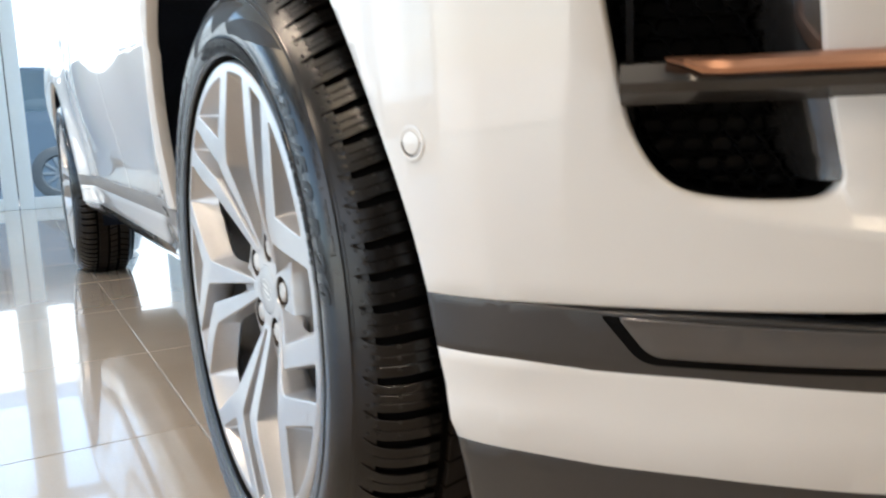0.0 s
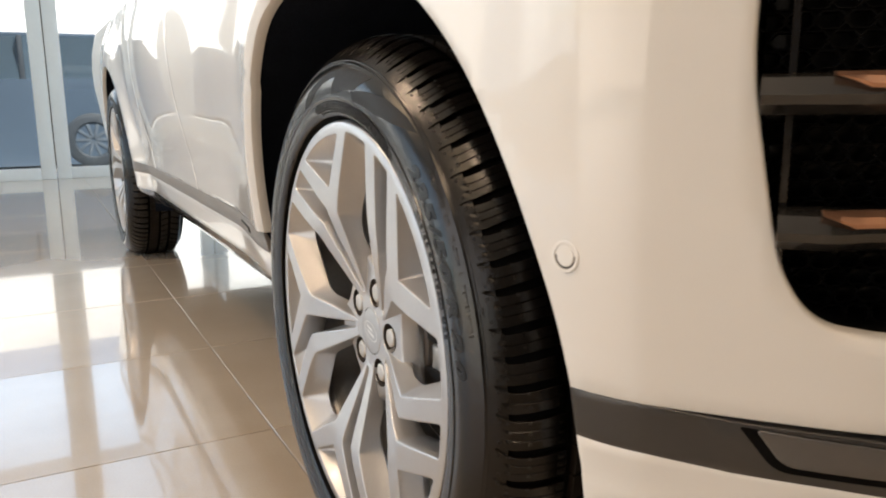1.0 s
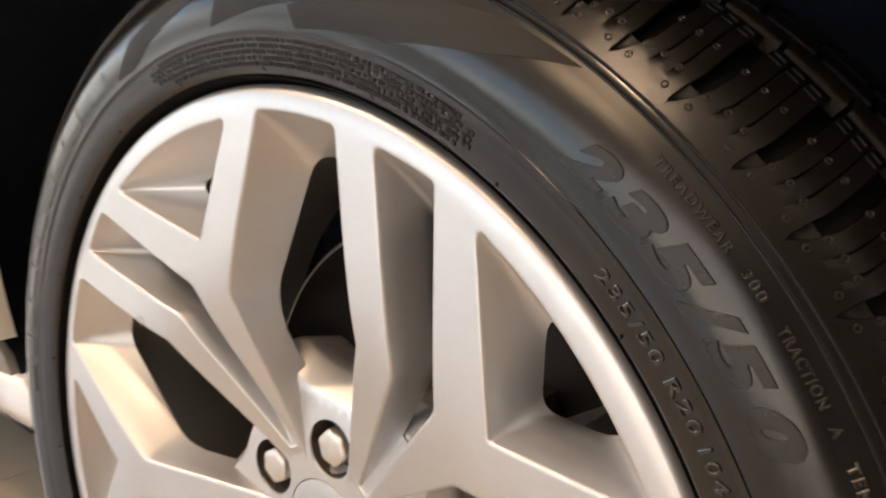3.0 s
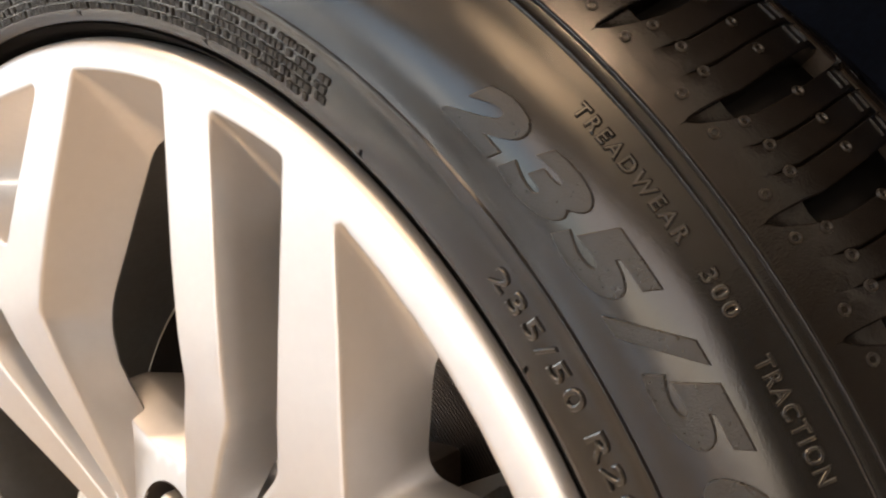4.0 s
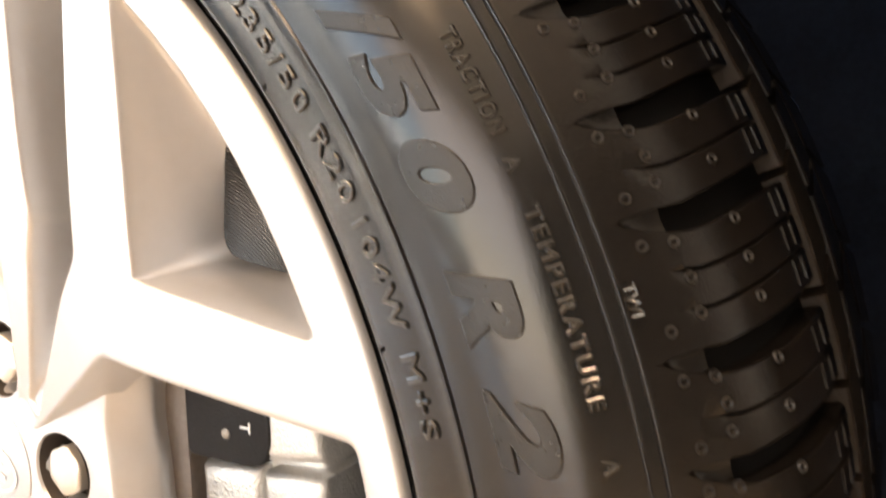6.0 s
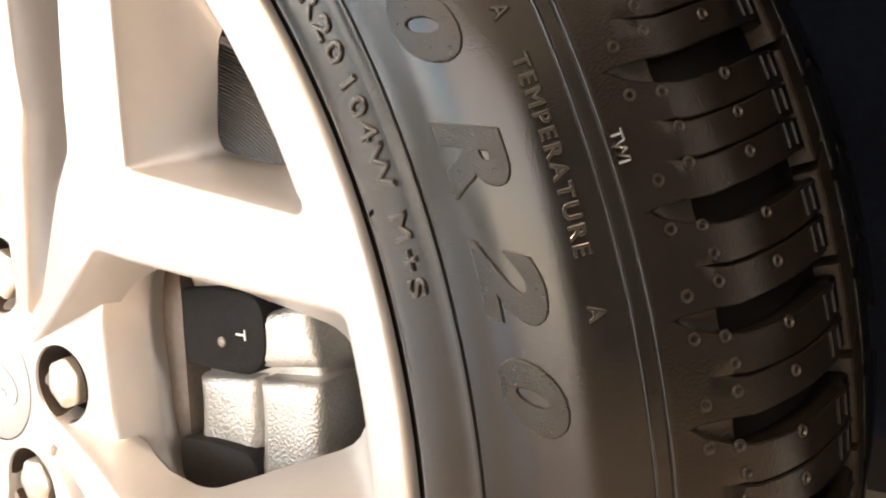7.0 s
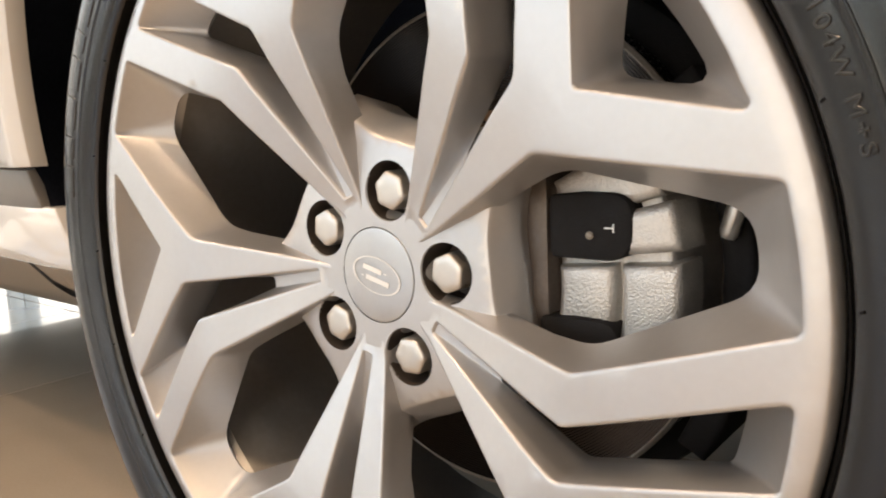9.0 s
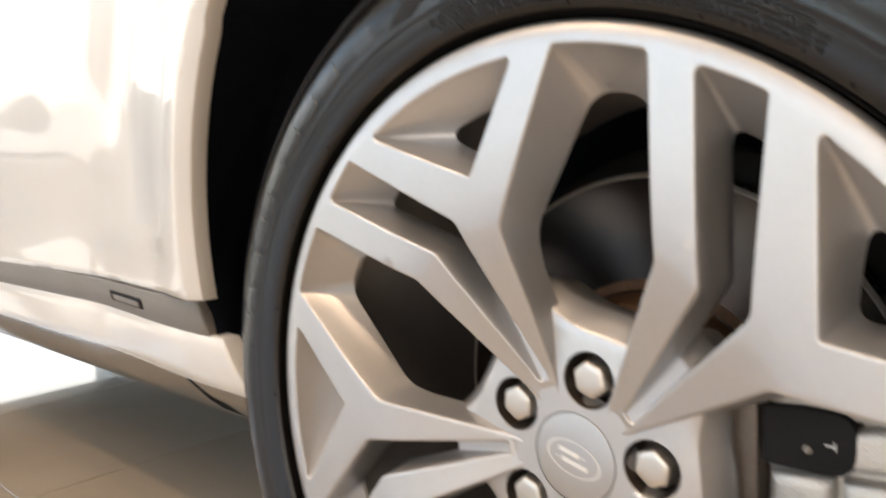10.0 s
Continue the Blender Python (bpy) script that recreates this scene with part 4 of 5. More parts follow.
def run(points, step=0.02):
    """Corner points joined by evenly stepped straight runs."""
    out = []
    n = len(points)
    for i in range(n):
        a, b = Vector(points[i]), Vector(points[(i + 1) % n])
        k = max(1, int((b - a).length / step))
        out += [a.lerp(b, j / k) for j in range(k)]
    return out


def arch_pts(cx, a0, a1, r0, r1, n=30):
    return [(cx + (r0 + (r1 - r0) * i / n) * math.cos(radians(a0 + (a1 - a0) * i / n)), HUB + (r0 + (r1 - r0) * i / n) * math.sin(radians(a0 + (a1 - a0) * i / n))) for i in range(n + 1)]


def swept(u0, u1, prof, n=40, taper=0.0):
    """A bar along the car's side: prof is (z, depth) round its section."""
    bm = bmesh.new()
    rings = []
    for i in range(n + 1):
        t = i / n
        u = u0 + (u1 - u0) * t
        s = 1.0 if not taper else min(1.0, 0.25 + t * n / taper)
        zc = prof[0][0]
        rings.append([body(u, zc + (z - zc) * s, d) for z, d in prof])
    vs = loft(bm, rings)
    bm.faces.new(vs[0])
    bm.faces.new(vs[-1])
    bmesh.ops.recalc_face_normals(bm, faces=bm.faces[:])
    return bm


STRIP = material("matt_taupe_strip", (0.20, 0.185, 0.170), 0.42, spec=0.4, var=0.05, scale=12, bump=0.05, bscale=1500)
SATIN = material("satin_grey_sill", (0.10, 0.098, 0.096), 0.22, coat=1.0, coat_rough=0.03, var=0.05, scale=12)


def build_car():
    car = empty("car", "white sport utility car with copper-trimmed bumper parked on the tiles", "car")
    w = wheel(car)
    w.matrix_basis = pose(0, 0, HUB)
    copy_thing(w, pose(-BASE, -0.004, HUB, 0, 25, 0))
    for cx in (0.0, -BASE):
        copy_thing(w, pose(cx, 1.87, HUB, 0, 40, 180))
    brake(car, (0, 0, HUB))

    # front bumper skin with the side intake
    vx = [(0.529, 0.80, 0), (0.5275, 0.72, 0), (0.5270, 0.67, 0), (0.5340, 0.615, 0), (0.5400, 0.570, 0), (0.5475, 0.530, 0), (0.5640, 0.4990, 0), (0.590, 0.4905, 0), (0.6206, 0.4890, 0), (0.6320, 0.4915, 0), (0.6375, 0.5010, 0), (0.6360, 0.515, 0), (0.6312, 0.548, 0), (0.6262, 0.582, 0), (0.6215, 0.62, 0), (0.620, 0.68, 0), (0.620, 0.80, 0)]
    vent = [Vector((u_at(x), z)) for x, z, r in vx]
    for _ in range(4):
        vent = [q for i in range(len(vent)) for q in (vent[i].lerp(vent[(i + 1) % len(vent)], 0.25), vent[i].lerp(vent[(i + 1) % len(vent)], 0.75))]
    vent = [p for i, p in enumerate(vent) if (p - vent[i - 1]).length > 1e-4]
    lo = 0.4265
    a_lo = math.degrees(math.asin((lo - HUB) / 0.430))
    arch = [(arch_edge(a) * math.cos(radians(a)), HUB + arch_edge(a) * math.sin(radians(a))) for a in np.linspace(62, a_lo, 31)]
    outl = [Vector((p.x, p.y - (sag(p.x) if p.y < lo + 1e-5 else 0.0))) for p in run([(arch_edge(62) * math.cos(radians(62)), 1.0)] + arch + [(UEND, lo), (UEND, 1.0)])]
    bump = part("front_bumper", panel(outl, [vent], more=FOLDS), PAINT, car, "white painted front bumper skin", sharp=45)
    # parking sensor: ring and button
    c = Vector(body(0.4237, 0.5328, 0))
    nrm = (Vector(body(0.4237, 0.5328, -0.01)) - c).normalized()
    rot = nrm.to_track_quat("-Y", "Z").to_matrix().to_4x4()
    bm = lathe([(0.0130, 0.0010), (0.0124, -0.0007), (0.0110, -0.0010), (0.0099, -0.0008), (0.0095, 0.0016)], 48)
    ring = part("sensor_ring", bm, PAINT, bump, "white parking sensor ring")
    ring.matrix_basis = Matrix.Translation(c) @ rot
    bm = lathe([(0.0083, 0.002), (0.0081, 0.0002), (0.0076, -0.0006), (0.0003, -0.0008)], 48)
    btn = part("parking_sensor", bm, PAINT, bump, "round white parking sensor")
    btn.matrix_basis = Matrix.Translation(c) @ rot
    gap_ring = part("sensor_gap", lathe([(0.0096, 0.0001), (0.0078, 0.0001)], 48), GREYLINE, bump, "thin grey gap round the sensor")
    gap_ring.matrix_basis = Matrix.Translation(c) @ rot

    # intake: dark tub, honeycomb, blades
    bm = bmesh.new()
    rows = []
    for d, s in ((0.004, 1.0), (0.030, 0.97), (0.055, 0.92)):
        cen = sum(vent, Vector((0, 0))) / len(vent)
        rows.append([body((p.x - cen.x) * s + cen.x, (p.y - cen.y) * s + cen.y, d) for p in vent])
    vs = loft(bm, rows)
    bm.faces.new(vs[-1])
    bmesh.ops.recalc_face_normals(bm, faces=bm.faces[:])
    tub = part("intake_tub", bm, GLOSS, bump, "gloss black intake surround", sharp=60)
    tub.data.materials[0] = TUB
    bm = bmesh.new()
    for i in range(9):
        for j in range(24):
            cu, cz = u_at(0.535) + 0.0185 * i + (0.00925 if j % 2 else 0), 0.50 + 0.0125 * j
            if not inside((cu, cz), vent):
                continue
            rings = [[body(cu + 0.0125 * s * math.cos(k * math.pi / 3), cz + 0.0072 * s * math.sin(k * math.pi / 3), d) for k in range(6)] for s, d in ((0.96, 0.045), (0.94, 0.036), (0.80, 0.036), (0.76, 0.052))]
            loft(bm, rings)
    part("intake_mesh", bm, BLACKEST, bump, "black honeycomb intake mesh", smooth=False)
    # sloping cheek on the nose side of the intake
    rings = []
    for z in np.linspace(0.503, 0.79, 24):
        ur = u_at(float(np.interp(z, [0.503, 0.515, 0.548, 0.582, 0.62, 0.68], [0.6345, 0.6352, 0.6308, 0.6260, 0.6215, 0.6200])))
        k = ease((z - 0.495) / 0.03)
        rings.append([body(ur + 0.0005, z, 0.0030), body(ur - 0.006, z, 0.006), body(ur - 0.012 - 0.010 * k, z, 0.014 + 0.010 * k), body(ur - 0.014 - 0.020 * k, z, 0.050), body(ur + 0.0005, z, 0.050)])
    bm = bmesh.new()
    vs = loft(bm, rings)
    bm.faces.new(vs[0])
    bm.faces.new(vs[-1])
    bmesh.ops.recalc_face_normals(bm, faces=bm.faces[:])
    part("intake_cheek", bm, BLADE, bump, "gloss dark grey sloping intake cheek", sharp=50)
    part("intake_post", swept(u_at(0.545), u_at(0.5485), [(0.51, 0.045), (0.51, 0.018), (0.76, 0.018), (0.76, 0.045)], 3), GLOSS, bump)
    for z0, z1 in ((0.5515, 0.5775), (0.6395, 0.6655)):
        h = z1 - z0
        part("intake_blade", swept(u_at(0.5325 if z0 > 0.6 else 0.5445), u_at(0.76), [(z0, 0.03), (z0, 0.001), (z0 + 0.25 * h, -0.008), (z0 + 0.48 * h, -0.0095), (z0 + 0.9 * h, -0.004), (z1, 0.003), (z1, 0.03)], 46), BLADE, bump, "gloss dark grey intake blade", sharp=25)
        bm = bmesh.new()
        rings = []
        n = 40
        for i in range(n + 1):
            u = u_at(0.564) + (u_at(0.76) - u_at(0.564)) * i / n
            t = ease((u - u_at(0.564)) / 0.022)
            bot = z1 - 0.0015 - t * 0.32 * h
            rings.append([body(u, z, d) for z, d in ((bot, 0.004), (bot, -0.0108), (bot + 0.3 * (z1 - bot), -0.0120), (bot + 0.75 * (z1 - bot), -0.0088), (z1 + 0.0007, -0.002), (z1 + 0.0007, 0.006))])
        vs = loft(bm, rings)
        bm.faces.new(vs[0])
        bm.faces.new(vs[-1])
        bmesh.ops.recalc_face_normals(bm, faces=bm.faces[:])
        part("copper_insert", bm, COPPER, bump, "satin copper blade insert", sharp=25)

    # bands below the bumper skin
    def rim_u(z):
        return math.sqrt(max(0.0, 0.430 ** 2 - (z - HUB) ** 2)) + 0.20 * max(0.0, 0.36 - z)
    def band(z0, z1, m, name, label):
        o = run([(rim_u(z0), z0), (UEND, z0), (UEND, z1), (rim_u(z1), z1)], 0.012)
        o = [Vector((p.x, p.y - sag(p.x))) for p in o]
        return part(name, panel(o, [], 0.014, 0.02, 0.0015, more=FOLDS), m, car, label, sharp=45)
    strip = band(0.3855, 0.4255, TRIM, "bumper_strip", "dark grey satin bumper strip")
    band(0.3140, 0.3845, PAINT, "bumper_lower", "white painted lower bumper band")
    band(0.2500, 0.3130, TRIM, "bumper_skirt", "dark grey bumper skirt")
    ro = [Vector((p.x, p.y)) for p in rounded([(0.556, 0.4185, 0.001), (0.581, 0.3872, 0.024), (UEND - 0.05, 0.3720, 0.002), (UEND - 0.05, 0.4060, 0.002), (0.73, 0.4125, 0.002)], 5)]
    part("reflector_gap", panel(spread_plain(ro), [], 0.014, 0.004, 0.0006, 0.0008), BLACKEST, strip)
    ri = [Vector((p.x, p.y)) for p in rounded([(0.568, 0.4172, 0.001), (0.5865, 0.3928, 0.020), (UEND - 0.055, 0.3775, 0.002), (UEND - 0.055, 0.4050, 0.002), (0.73, 0.4112, 0.002)], 5)]
    part("reflector_lens", panel(spread_plain(ri), [], 0.014, 0.004, 0.0012, 0.0018), TRIM2, strip, "smoked grey reflector panel")

    # front wing and doors
    ar = [(arch_edge(a) * math.cos(radians(a)), HUB + arch_edge(a) * math.sin(radians(a))) for a in np.linspace(62, 170.2, 50)]
    wing = run([(arch_edge(62) * math.cos(radians(62)), 1.0), (-1.1605, 1.0), (-1.1605, 0.4265)] + ar[::-1])
    rolled = [Vector(((arch_edge(a) + d) * math.cos(radians(a)), HUB + (arch_edge(a) + d) * math.sin(radians(a)))) for a in np.arange(63, 170, 1.5) for d in (0.005, 0.011, 0.0155, 0.0185, 0.024, 0.032)]
    part("front_wing", panel(wing, lip=0.0010, more=rolled), PAINT, car, "white painted front wing with arch lip", sharp=45)
    part("front_door", panel(run([(-1.1618, 0.4265), (-1.1618, 1.0), (-1.9005, 1.0), (-1.9005, 0.4265)]), lip=0.0004), PAINT, car, "white painted car door", sharp=45)
    for x in (-1.1612, -1.9012):
        bm = bmesh.new()
        loft(bm, [[body(x - 0.006, z, 0.0045), body(x + 0.006, z, 0.0045)] for z in np.linspace(0.43, 0.99, 24)], closed=False)
        part("door_seal", bm, SEAL, car, "black rubber door seal")
    rr = arch_pts(-BASE, 8.8, 70, 0.446, 0.44)
    part("rear_door", panel(run([(-1.9018, 0.4265), (-1.9018, 1.0), (-2.741 + 0.44 * math.cos(radians(70)), 1.0)] + rr[::-1]), lip=0.0010), PAINT, car, "white painted car door cut round the arch", sharp=45)
    rq = arch_pts(-BASE, 70, 171.3, 0.44, 0.446)
    part("rear_quarter", panel(run([(-2.741 + 0.44 * math.cos(radians(70)), 1.0), (-3.66, 1.0), (-3.66, 0.4265)] + rq[::-1])), PAINT, car, "white painted rear quarter panel", sharp=45)
    for x0, x1 in ((-2.306, -0.446), (-3.64, -3.19)):
        for z0, z1, m, nm, lb in ((0.3885, 0.4240, STRIP, "sill_strip", "satin grey side strip"), (0.3265, 0.3875, PAINT, "sill", "white painted sill"), (0.2600, 0.3255, SATIN, "sill_skirt", "satin grey sill skirt")):
            e = 0.0 if x1 < -1 else {0.3885: 0.014, 0.3265: 0.044, 0.2600: 0.060}[z0]
            f = 0.0 if x1 < -1 else {0.3885: 0.006, 0.3265: 0.024, 0.2600: 0.008}[z0]
            part(nm, panel(run([(x0, z0), (x1 + e + f, z0), (x1 + e, z1), (x0, z1)], 0.02), [], 0.03, 0.02, 0.002), m, car, lb, sharp=45)
    clip = rounded([(-0.690, 0.4005, 0.003), (-0.580, 0.4005, 0.003), (-0.580, 0.4125, 0.003), (-0.690, 0.4125, 0.003)], 3)
    cin = rounded([(-0.678, 0.4022, 0.002), (-0.590, 0.4022, 0.002), (-0.590, 0.4078, 0.002), (-0.678, 0.4078, 0.002)], 3)
    part("jacking_cover", panel([Vector(p) for p in clip], [], 0.02, 0.004, 0.0006, 0.0014), BLACK, car, "small black jacking cover")
    part("jacking_tab", panel([Vector(p) for p in cin], [], 0.02, 0.004, 0.0006, 0.0022), STRIP, car)

    bm = bmesh.new()
    line = [(-0.516, 0.3255), (-0.5125, 0.312), (-0.5085, 0.298), (-0.504, 0.285), (-0.497, 0.274), (-0.485, 0.2665), (-0.470, 0.2635)]
    rings = []
    for (u, z), (u2, z2) in zip(line, line[1:] + [(-0.455, 0.262)]):
        d = Vector((u2 - u, z2 - z)).normalized() * 0.0022
        rings.append([body(u - d.y, z + d.x, 0.01), body(u - d.y, z + d.x, -0.0014), body(u + d.y, z - d.x, -0.0014), body(u + d.y, z - d.x, 0.01)])
    loft(bm, rings)
    part("skirt_seam", bm, SEAL, car, "curved black gap in the sill skirt")
    # dark returns of the arches
    for cx, r0, r1 in ((0.0, 0.4325, 0.4325), (-BASE, 0.4425, 0.4425)):
        bm = bmesh.new()
        rows = []
        for i in range(91):
            a = radians(-8 + 196 * i / 90)
            edge = arch_edge(math.degrees(a)) + 0.0025 if cx == 0 else 0.4465
            row = []
            for r, d in ((edge + 0.001, 0.006), (edge + 0.004, 0.020), (0.4560, 0.060)):
                x, z = cx + r * math.cos(a), HUB + r * math.sin(a)
                xs = cx + edge * math.cos(a)
                row.append((x, (body(xs, max(z, 0.26))[1] if xs < 0.33 else body(u_at(min(xs, 0.45)) if xs > 0.30 else xs, max(z, 0.26))[1]) + d if d < 0.05 else 0.045, z))
            rows.append(row)
        loft(bm, rows, closed=False)
        part("arch_return", bm, LINER, car, "black wheel arch edge return")
    # wheel wells and underside
    for cx in (0.0, -BASE):
        bm = lathe([(0.456, 0.040), (0.456, 0.40), (0.40, 0.42), (0.06, 0.42)], 90, -17, 186)
        ob = part("wheel_arch_liner", bm, LINER, car, "black felt wheel arch liner", sharp=60)
        ob.location = (cx, 0, HUB)
        bm = lathe([(0.452, 1.45), (0.452, 1.80), (0.444, 1.835)], 60, -6, 186)
        ob = part("wheel_arch_liner", bm, LINER, car, sharp=60)
        ob.location = (cx, 0, HUB)
    part("engine_undertray", box(-0.44, 0.62, 0.43, 1.44, 0.19, 0.36, 0.03), BLACK, car, "black engine undertray")
    part("underbody", box(-3.05, 0.6, 0.44, 1.42, 0.30, 0.62, 0.03), BLACK, car, "black underbody tray")
    part("axle_tunnel", box(-2.28, -0.47, 0.06, 1.80, 0.305, 0.44, 0.02), BLACK, car)
    # upper body, mostly out of view
    bm = bmesh.new()
    far = []
    nearp = [body(u, 1.0) for u in list(np.arange(-3.66, 0.31, 0.07)) + list(np.linspace(0.32, UEND, 24))]
    rings = []
    for lift, ins in ((0.0, 0.0), (0.03, 0.015), (0.055, 0.05), (0.075, 0.12)):
        ring = []
        for x, y, z in nearp:
            ring.append((x - (ins if x > 0.5 else 0), y + ins, z + lift))
        for x, y, z in reversed(nearp):
            ring.append((x - (ins if x > 0.5 else 0), 1.89 - y - ins, z + lift))
        rings.append(ring)
    vs = loft(bm, rings)
    bm.faces.new(vs[-1])
    vv = [[bm.verts.new((x, 1.89 - y, z)) for x, y, z in (body(u, z) for u in list(np.arange(-3.66, 0.31, 0.07)) + list(np.linspace(0.32, UEND, 24)))] for z in (0.46, 0.7, 1.0)]
    for A, B in zip(vv, vv[1:]):
        for i in range(len(A) - 1):
            x = A[i].co.x
            if min(abs(x), abs(x + BASE)) > 0.44 or A[i].co.z > 0.69 and min(abs(x), abs(x + BASE)) > 0.5:
                bm.faces.new((A[i], A[i + 1], B[i + 1], B[i]))
    part("shoulder_panel", bm, PAINT, car, "white painted bonnet and far side", sharp=45)
    bm = bmesh.new()
    rings = []
    for z, x0, x1, ins in ((1.06, -3.55, -0.35, 0.10), (1.35, -3.42, -0.95, 0.19), (1.58, -3.30, -1.45, 0.28)):
        ring = rounded([(x0, ins, 0.12), (x1, ins, 0.2), (x1, 1.89 - ins, 0.2), (x0, 1.89 - ins, 0.12)], 6)
        rings.append([(p.x, p.y, z) for p in ring])
    loft(bm, rings)
    part("cabin_glass", bm, CARGLASS, car, "dark tinted cabin glass")
    bm = bmesh.new()
    rings = []
    for z, g in ((1.575, 0.0), (1.62, 0.02), (1.65, 0.12), (1.66, 0.4)):
        rings.append([(p.x, p.y, z) for p in rounded([(-3.32 + g, 0.27 + g * 0.8, 0.12), (-1.42 - g, 0.27 + g * 0.8, 0.2), (-1.42 - g, 1.62 - g * 0.8, 0.2), (-3.32 + g, 1.62 - g * 0.8, 0.12)], 6)])
    vs = loft(bm, rings)
    bm.faces.new(vs[-1])
    part("roof", bm, PAINT, car, "white painted roof")
    return car


def spread_plain(o, step=0.02):
    """Extra points on long straight runs of an outline."""
    out = []
    n = len(o)
    for i in range(n):
        a, b = o[i], o[(i + 1) % n]
        k = max(1, int((b - a).length / step))
        out += [a.lerp(b, j / k) for j in range(k)]
    return out


TRIM2 = material("smoked_grey_panel", (0.085, 0.08, 0.076), 0.22, coat=0.6, var=0.04, scale=10)
build_car()

# ---------------------------------------------------------------- showroom
X0, X1, Y0, Y1, TOP = -6.55, 4.6, -5.2, 5.4, 3.6
floor = tagged(part("floor", box(X0 - 0.15, X1 + 0.2, Y0 - 0.2, Y1 + 0.2, -0.12, -0.0018), GROUT, smooth=False), "grey grout bed under glossy cream floor tiles", "floor", kind="structure")


def tile_mesh():
    bm = bmesh.new()
    h = 0.2988
    rings = [[(sx * q, sy * q, z) for sx, sy in ((-1, -1), (1, -1), (1, 1), (-1, 1))] for q, z in ((h, -0.004), (h, -0.0007), (h - 0.0008, 0.0))]
    vs = loft(bm, rings)
    bm.faces.new(vs[-1])
    return bm


first = part("tile", tile_mesh(), TILE, floor, smooth=False)
cells = [(-0.565 + 0.3 + 0.6 * i, 0.005 + 0.3 + 0.6 * j) for i in range(-10, 7) for j in range(-9, 9)]
first.location = (*cells[0], 0)
for x, y in cells[1:]:
    if X0 + 0.2 < x < X1 and Y0 < y < Y1:
        again(first, floor, pose(x, y, 0))

tagged(part("wall_front", box(X1, X1 + 0.2, Y0 - 0.2, Y1 + 0.2, 0, TOP), DARKWALL, smooth=False), "plain unseen showroom wall coloured dark for dim reflections", "wall", kind="structure")
tagged(part("wall_side", box(-0.96, X1, Y1, Y1 + 0.2, 0, TOP), WALLPAINT, smooth=False), "plain white painted showroom wall", "wall", kind="structure")
tagged(part("wall_side_head", box(X0, -0.96, Y1, Y1 + 0.2, 3.12, TOP), WALLPAINT, smooth=False), "plain white painted wall above the far glazing", "wall", kind="structure")
tagged(part("wall_side_sill", box(X0, -0.96, Y1, Y1 + 0.2, 0, 0.10), WALLPAINT, smooth=False), "low white painted wall under the far glazing", "wall", kind="structure")
tagged(part("wall_near", box(3.14, X1, Y0 - 0.2, Y0, 0, TOP), DARKWALL, smooth=False), "plain unseen showroom wall coloured dark for dim reflections", "wall", kind="structure")
tagged(part("wall_door_head", box(-0.96, 3.14, Y0 - 0.2, Y0, 3.12, TOP), WALLPAINT, smooth=False), "plain white painted wall above the glazed doors", "wall", kind="structure")
tagged(part("wall_near_head", box(X0, -0.96, Y0 - 0.2, Y0, 3.12, TOP), WALLPAINT, smooth=False), "plain white painted wall above the side glazing", "wall", kind="structure")
tagged(part("wall_near_sill", box(X0, -0.96, Y0 - 0.2, Y0, 0, 0.38), WALLPAINT, smooth=False), "plain white painted wall under the side glazing", "wall", kind="structure")
tagged(part("ceiling", box(X0 - 0.15, X1 + 0.2, Y0 - 0.2, Y1 + 0.2, TOP, TOP + 0.15), CEILPAINT, smooth=False), "plain white showroom ceiling", "ceiling", kind="structure")


def glazed_front():
    """The glazed rear front: paired door stiles, rails and panes."""
    win = empty("window_1", "white aluminium glazed showroom front with tall panes", "window", (X0, 0, 0), kind="structure")
    ys = [-0.19 + 1.28 * k for k in range(-4, 5)]
    for y in ys:
        for s0, s1 in ((-0.118, -0.004), (0.004, 0.118)):
            ob = part("stile", box(-0.03, 0.03, y + s0, y + s1, 0.0, TOP, 0.006), ALUFRAME, win)
        part("stile_seal", box(-0.02, 0.022, y - 0.004, y + 0.004, 0.12, 2.5), SEAL, win, smooth=False)
    for a, b in zip(ys, ys[1:]):
        part("rail", box(-0.028, 0.028, a + 0.118, b - 0.118, 0.0, 0.10, 0.006), ALUFRAME, win)
        part("rail", box(-0.028, 0.028, a + 0.118, b - 0.118, 2.55, 2.66, 0.006), ALUFRAME, win)
        p = part("pane", box(-0.005, 0.005, a + 0.115, b - 0.115, 0.095, 2.555), PANE, win, smooth=False)
        p.visible_shadow = False
        p = part("pane", box(-0.005, 0.005, a + 0.115, b - 0.115, 2.655, TOP), PANE, win, smooth=False)
        p.visible_shadow = False


glazed_front()


def side_glazing(name, label, y, low, xs):
    """A tall window in one of the long walls."""
    win = empty(name, label, "window", (0, y, 0), kind="structure")
    for x in xs:
        part("stile", box(x - 0.03, x + 0.03, -0.03, 0.03, low, 3.12, 0.006), ALUFRAME, win)
    for a, b in zip(xs, xs[1:]):
        p = part("pane", box(a + 0.03, b - 0.03, -0.005, 0.005, low, 3.12), PANE, win, smooth=False)
        p.visible_shadow = False


BAYS = [X0 + 0.03 + 1.106 * k for k in range(6)]
side_glazing("window_2", "white aluminium framed tall side window", Y0 - 0.10, 0.38, BAYS)
side_glazing("window_3", "white aluminium framed tall far window", Y1 + 0.10, 0.10, BAYS)
side_glazing("window_4", "white aluminium framed glazed side doors", Y0 - 0.10, 0.0, [-0.93, 0.08, 1.09, 2.10, 3.11])


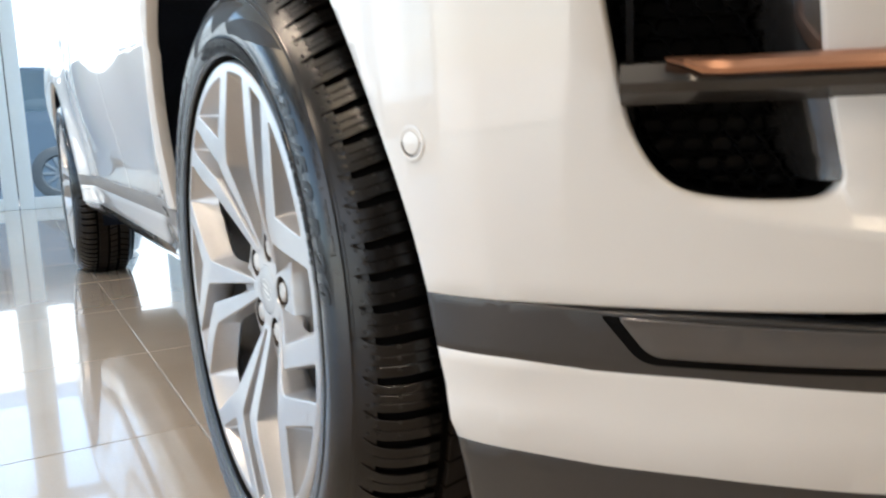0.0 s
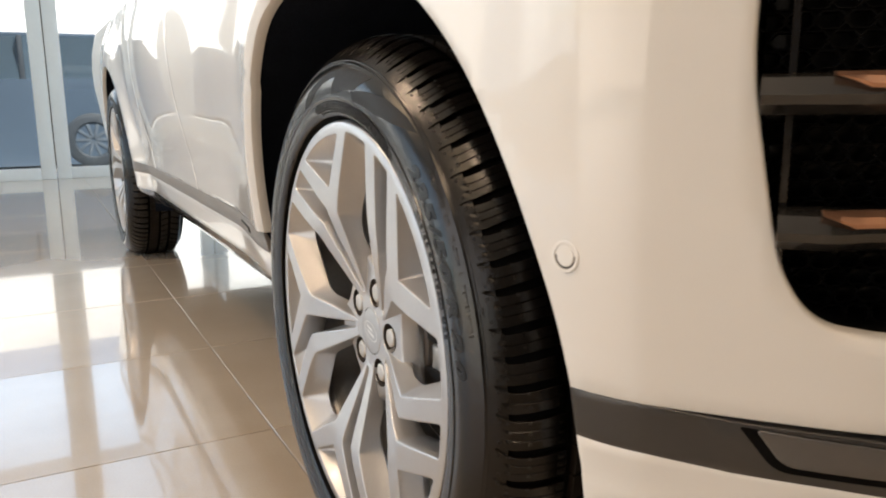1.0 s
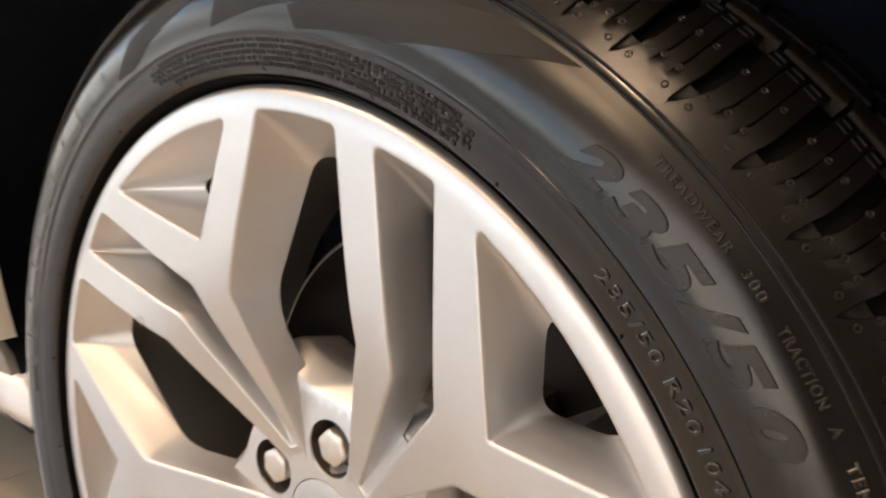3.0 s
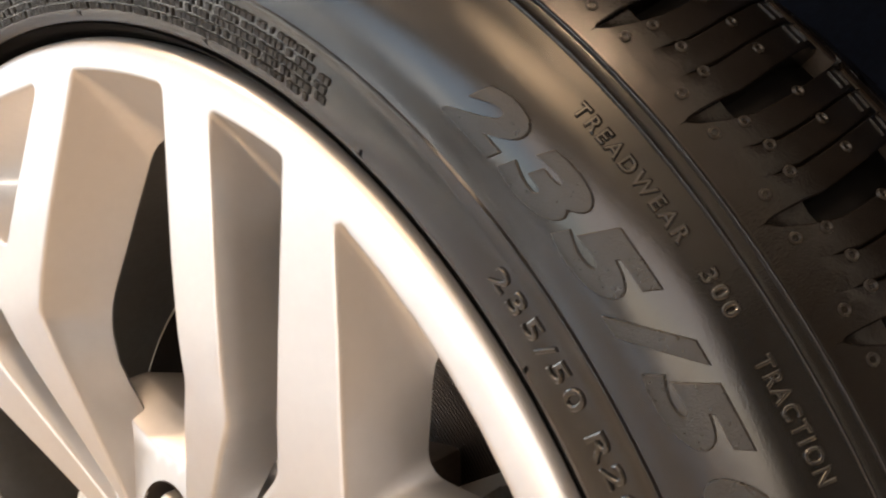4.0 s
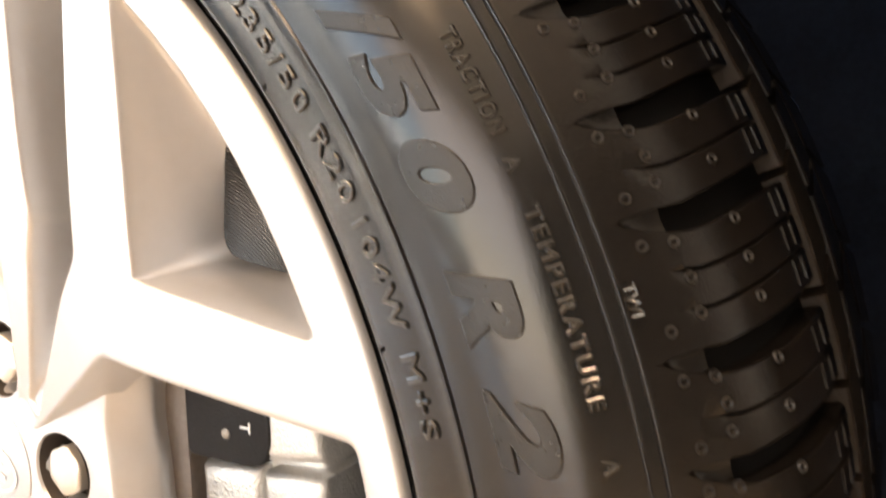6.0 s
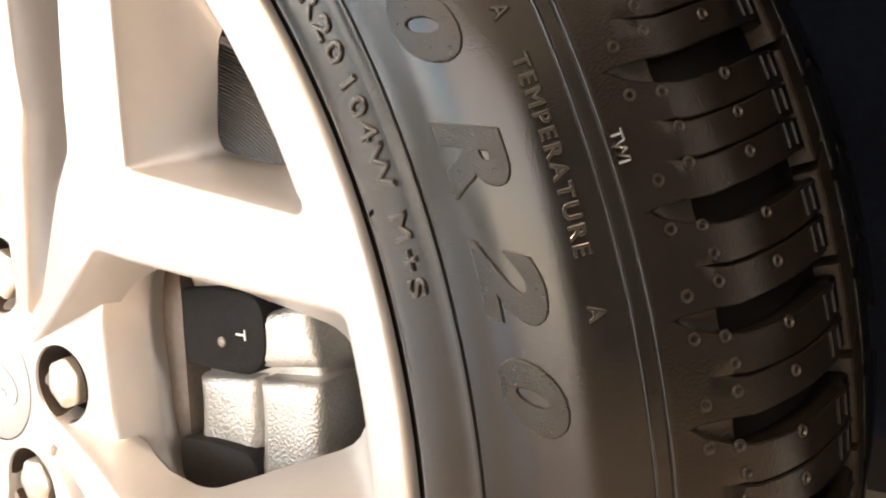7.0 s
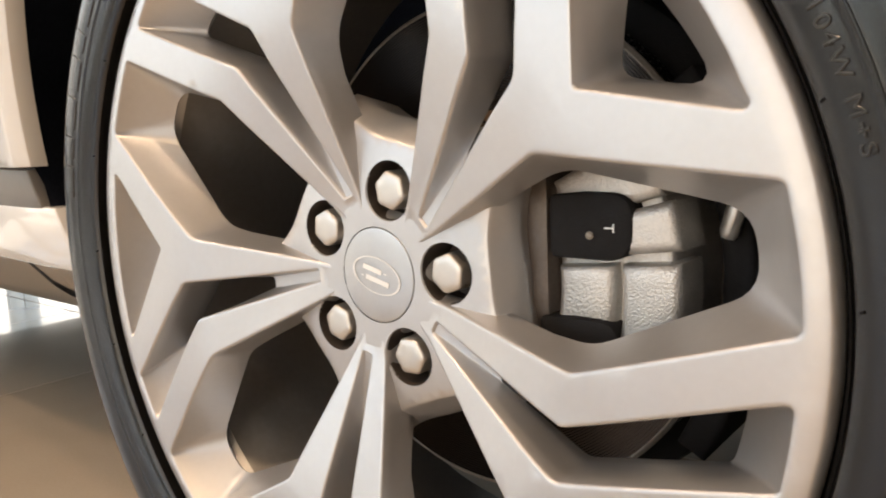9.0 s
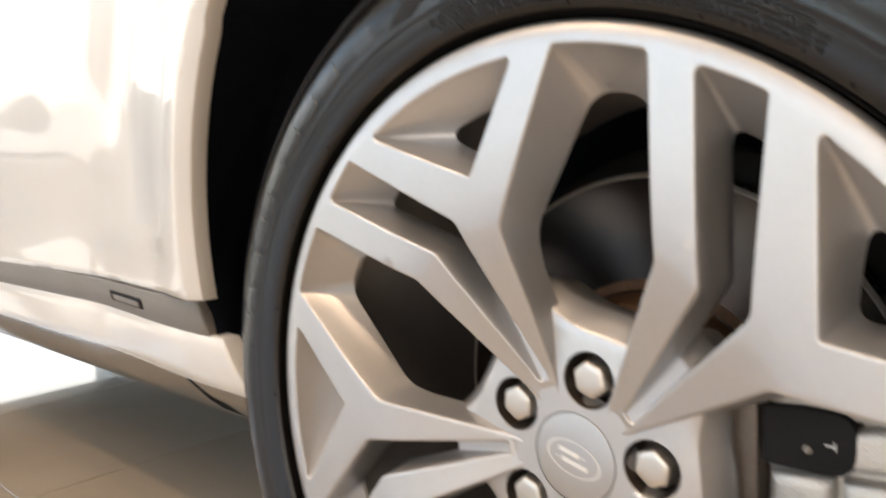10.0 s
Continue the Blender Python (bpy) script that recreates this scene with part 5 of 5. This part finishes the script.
def ceiling_light(x, y, power):
    e = empty("ceiling_light", "square warm white ceiling light panel", "ceiling light", (x, y, TOP), "ceiling lights")
    bm = bmesh.new()
    for a, b, c, d in ((-0.64, 0.64, -0.64, -0.60), (-0.64, 0.64, 0.60, 0.64), (-0.64, -0.60, -0.60, 0.60), (0.60, 0.64, -0.60, 0.60)):
        add_box(bm, a, b, c, d, -0.05, 0.0)
    part("frame", bm, ALUFRAME, e, smooth=False)
    part("diffuser", box(-0.60, 0.60, -0.60, 0.60, -0.035, -0.015), LAMPWARM, e, smooth=False)
    area_lamp("panel_light", (x, y, TOP - 0.06), (x, y, 0), 1.18, 1.18, power, WARM)


for x, y, pw in ((0.80, -2.4, 4.5), (1.60, 2.7, 5), (3.7, 0.9, 6.5), (-2.4, -3.0, 4), (-4.0, 1.5, 3)):
    ceiling_light(x, y, pw)



def downlight(x, y, power, size):
    e = empty("downlight", "round recessed warm ceiling downlight", "ceiling light", (x, y, TOP), "ceiling downlights")
    bm = lathe([(0.16, 0.0), (0.16, 0.012), (0.12, 0.014), (0.12, 0.002)], 32)
    part("trim_ring", bm, ALUFRAME, e).matrix_basis = pose(0, 0, 0, -90, 0, 0)
    bm = lathe([(0.12, 0.004), (0.0005, 0.004)], 32)
    part("diffuser", bm, LAMPWARM, e).matrix_basis = pose(0, 0, 0, -90, 0, 0)
    area_lamp("downlight_lamp", (x, y, TOP - 0.03), (x, y, 0), size, size, power, WARM)


for x, y, pw, size in ((-1.5, -1.8, 20, 0.2), (1.25, -1.2, 14, 0.22)):
    downlight(x, y, pw, size)

# ---------------------------------------------------------------- outside
tagged(part("ground", box(-400, 400, -300, 300, -0.5, -0.15), PAVING, smooth=False), "pale paved forecourt ground", "ground", kind="structure")
tagged(part("backdrop", box(-34, -33, -60, 60, -0.15, 9), FARWALL, smooth=False), "pale far building front across the forecourt", "building", kind="structure")


def parked_car(y0, x):
    """A dark car seen side-on outside, its length along y."""
    car = empty("parked_car", "dark blue-grey estate car parked on the forecourt", "car", (x, y0, -0.15))
    L = 4.6
    lower = [(0.0, 0.45), (0.05, 0.75), (0.25, 0.95), (1.15, 1.04), (L - 0.9, 1.08), (L - 0.1, 0.98), (L, 0.7), (L, 0.20), (L - 0.45, 0.05), (0.4, 0.05)]
    bm = bmesh.new()
    vs = loft(bm, [[(d, y, z) for y, z in ([(L / 2 + (y - L / 2) * s, z if z > 0.5 else z + 0.02 * (1 - s)) for y, z in lower])] for d, s in ((-1.8, 0.985), (-1.75, 1.0), (-0.06, 1.0), (0.0, 0.985))])
    bm.faces.new(vs[0])
    bm.faces.new(vs[-1])
    bmesh.ops.recalc_face_normals(bm, faces=bm.faces[:])
    part("body", bm, BLUECAR, car)
    up = [(1.05, 1.0), (1.75, 1.50), (2.1, 1.58), (3.7, 1.60), (4.3, 1.5), (4.5, 1.06)]
    bm = bmesh.new()
    vs = loft(bm, [[(d + (z - 1.0) * s, y, z) for y, z in up] for d, s in ((-1.68, 0.25), (-0.10, -0.25))])
    bm.faces.new(vs[0])
    bm.faces.new(vs[-1])
    bmesh.ops.recalc_face_normals(bm, faces=bm.faces[:])
    part("cabin", bm, FARGLASS, car)
    part("roof", box(-1.5, -0.24, 1.85, 4.2, 1.575, 1.625, 0.02), BLUECAR, car)
    for yy in (1.95, 2.95):
        part("pillar", box(-0.30, -0.105, yy, yy + 0.06, 1.03, 1.58, 0.02), FARWHEEL, car)
    for yy in (0.88, 3.68):
        bm = lathe([(0.20, 0.0), (0.22, -0.02), (0.30, -0.02), (0.34, 0.01), (0.34, 0.2)], 48)
        t = part("wheel", bm, FARWHEEL, car, "wheel with a spoked rim, its colours lifted for haze")
        t.matrix_basis = pose(0.0, yy, 0.34, 0, 0, 90)
        bm = lathe([(0.21, 0.0), (0.20, 0.03), (0.05, 0.01), (0.001, 0.0)], 40)
        r = part("rim", bm, STEEL, t)
        for k in range(10):
            sp = part("spoke", box(0.02, 0.205, -0.01, 0.02, -0.018, 0.018, 0.004), FARRIM, t)
            sp.matrix_basis = pose(0, 0, 0, 0, 36 * k, 0)
        part("arch", lathe([(0.345, 0.005), (0.40, 0.005), (0.40, 0.05)], 40, 5, 175), BLACK, t)


parked_car(-3.35, -9.6)
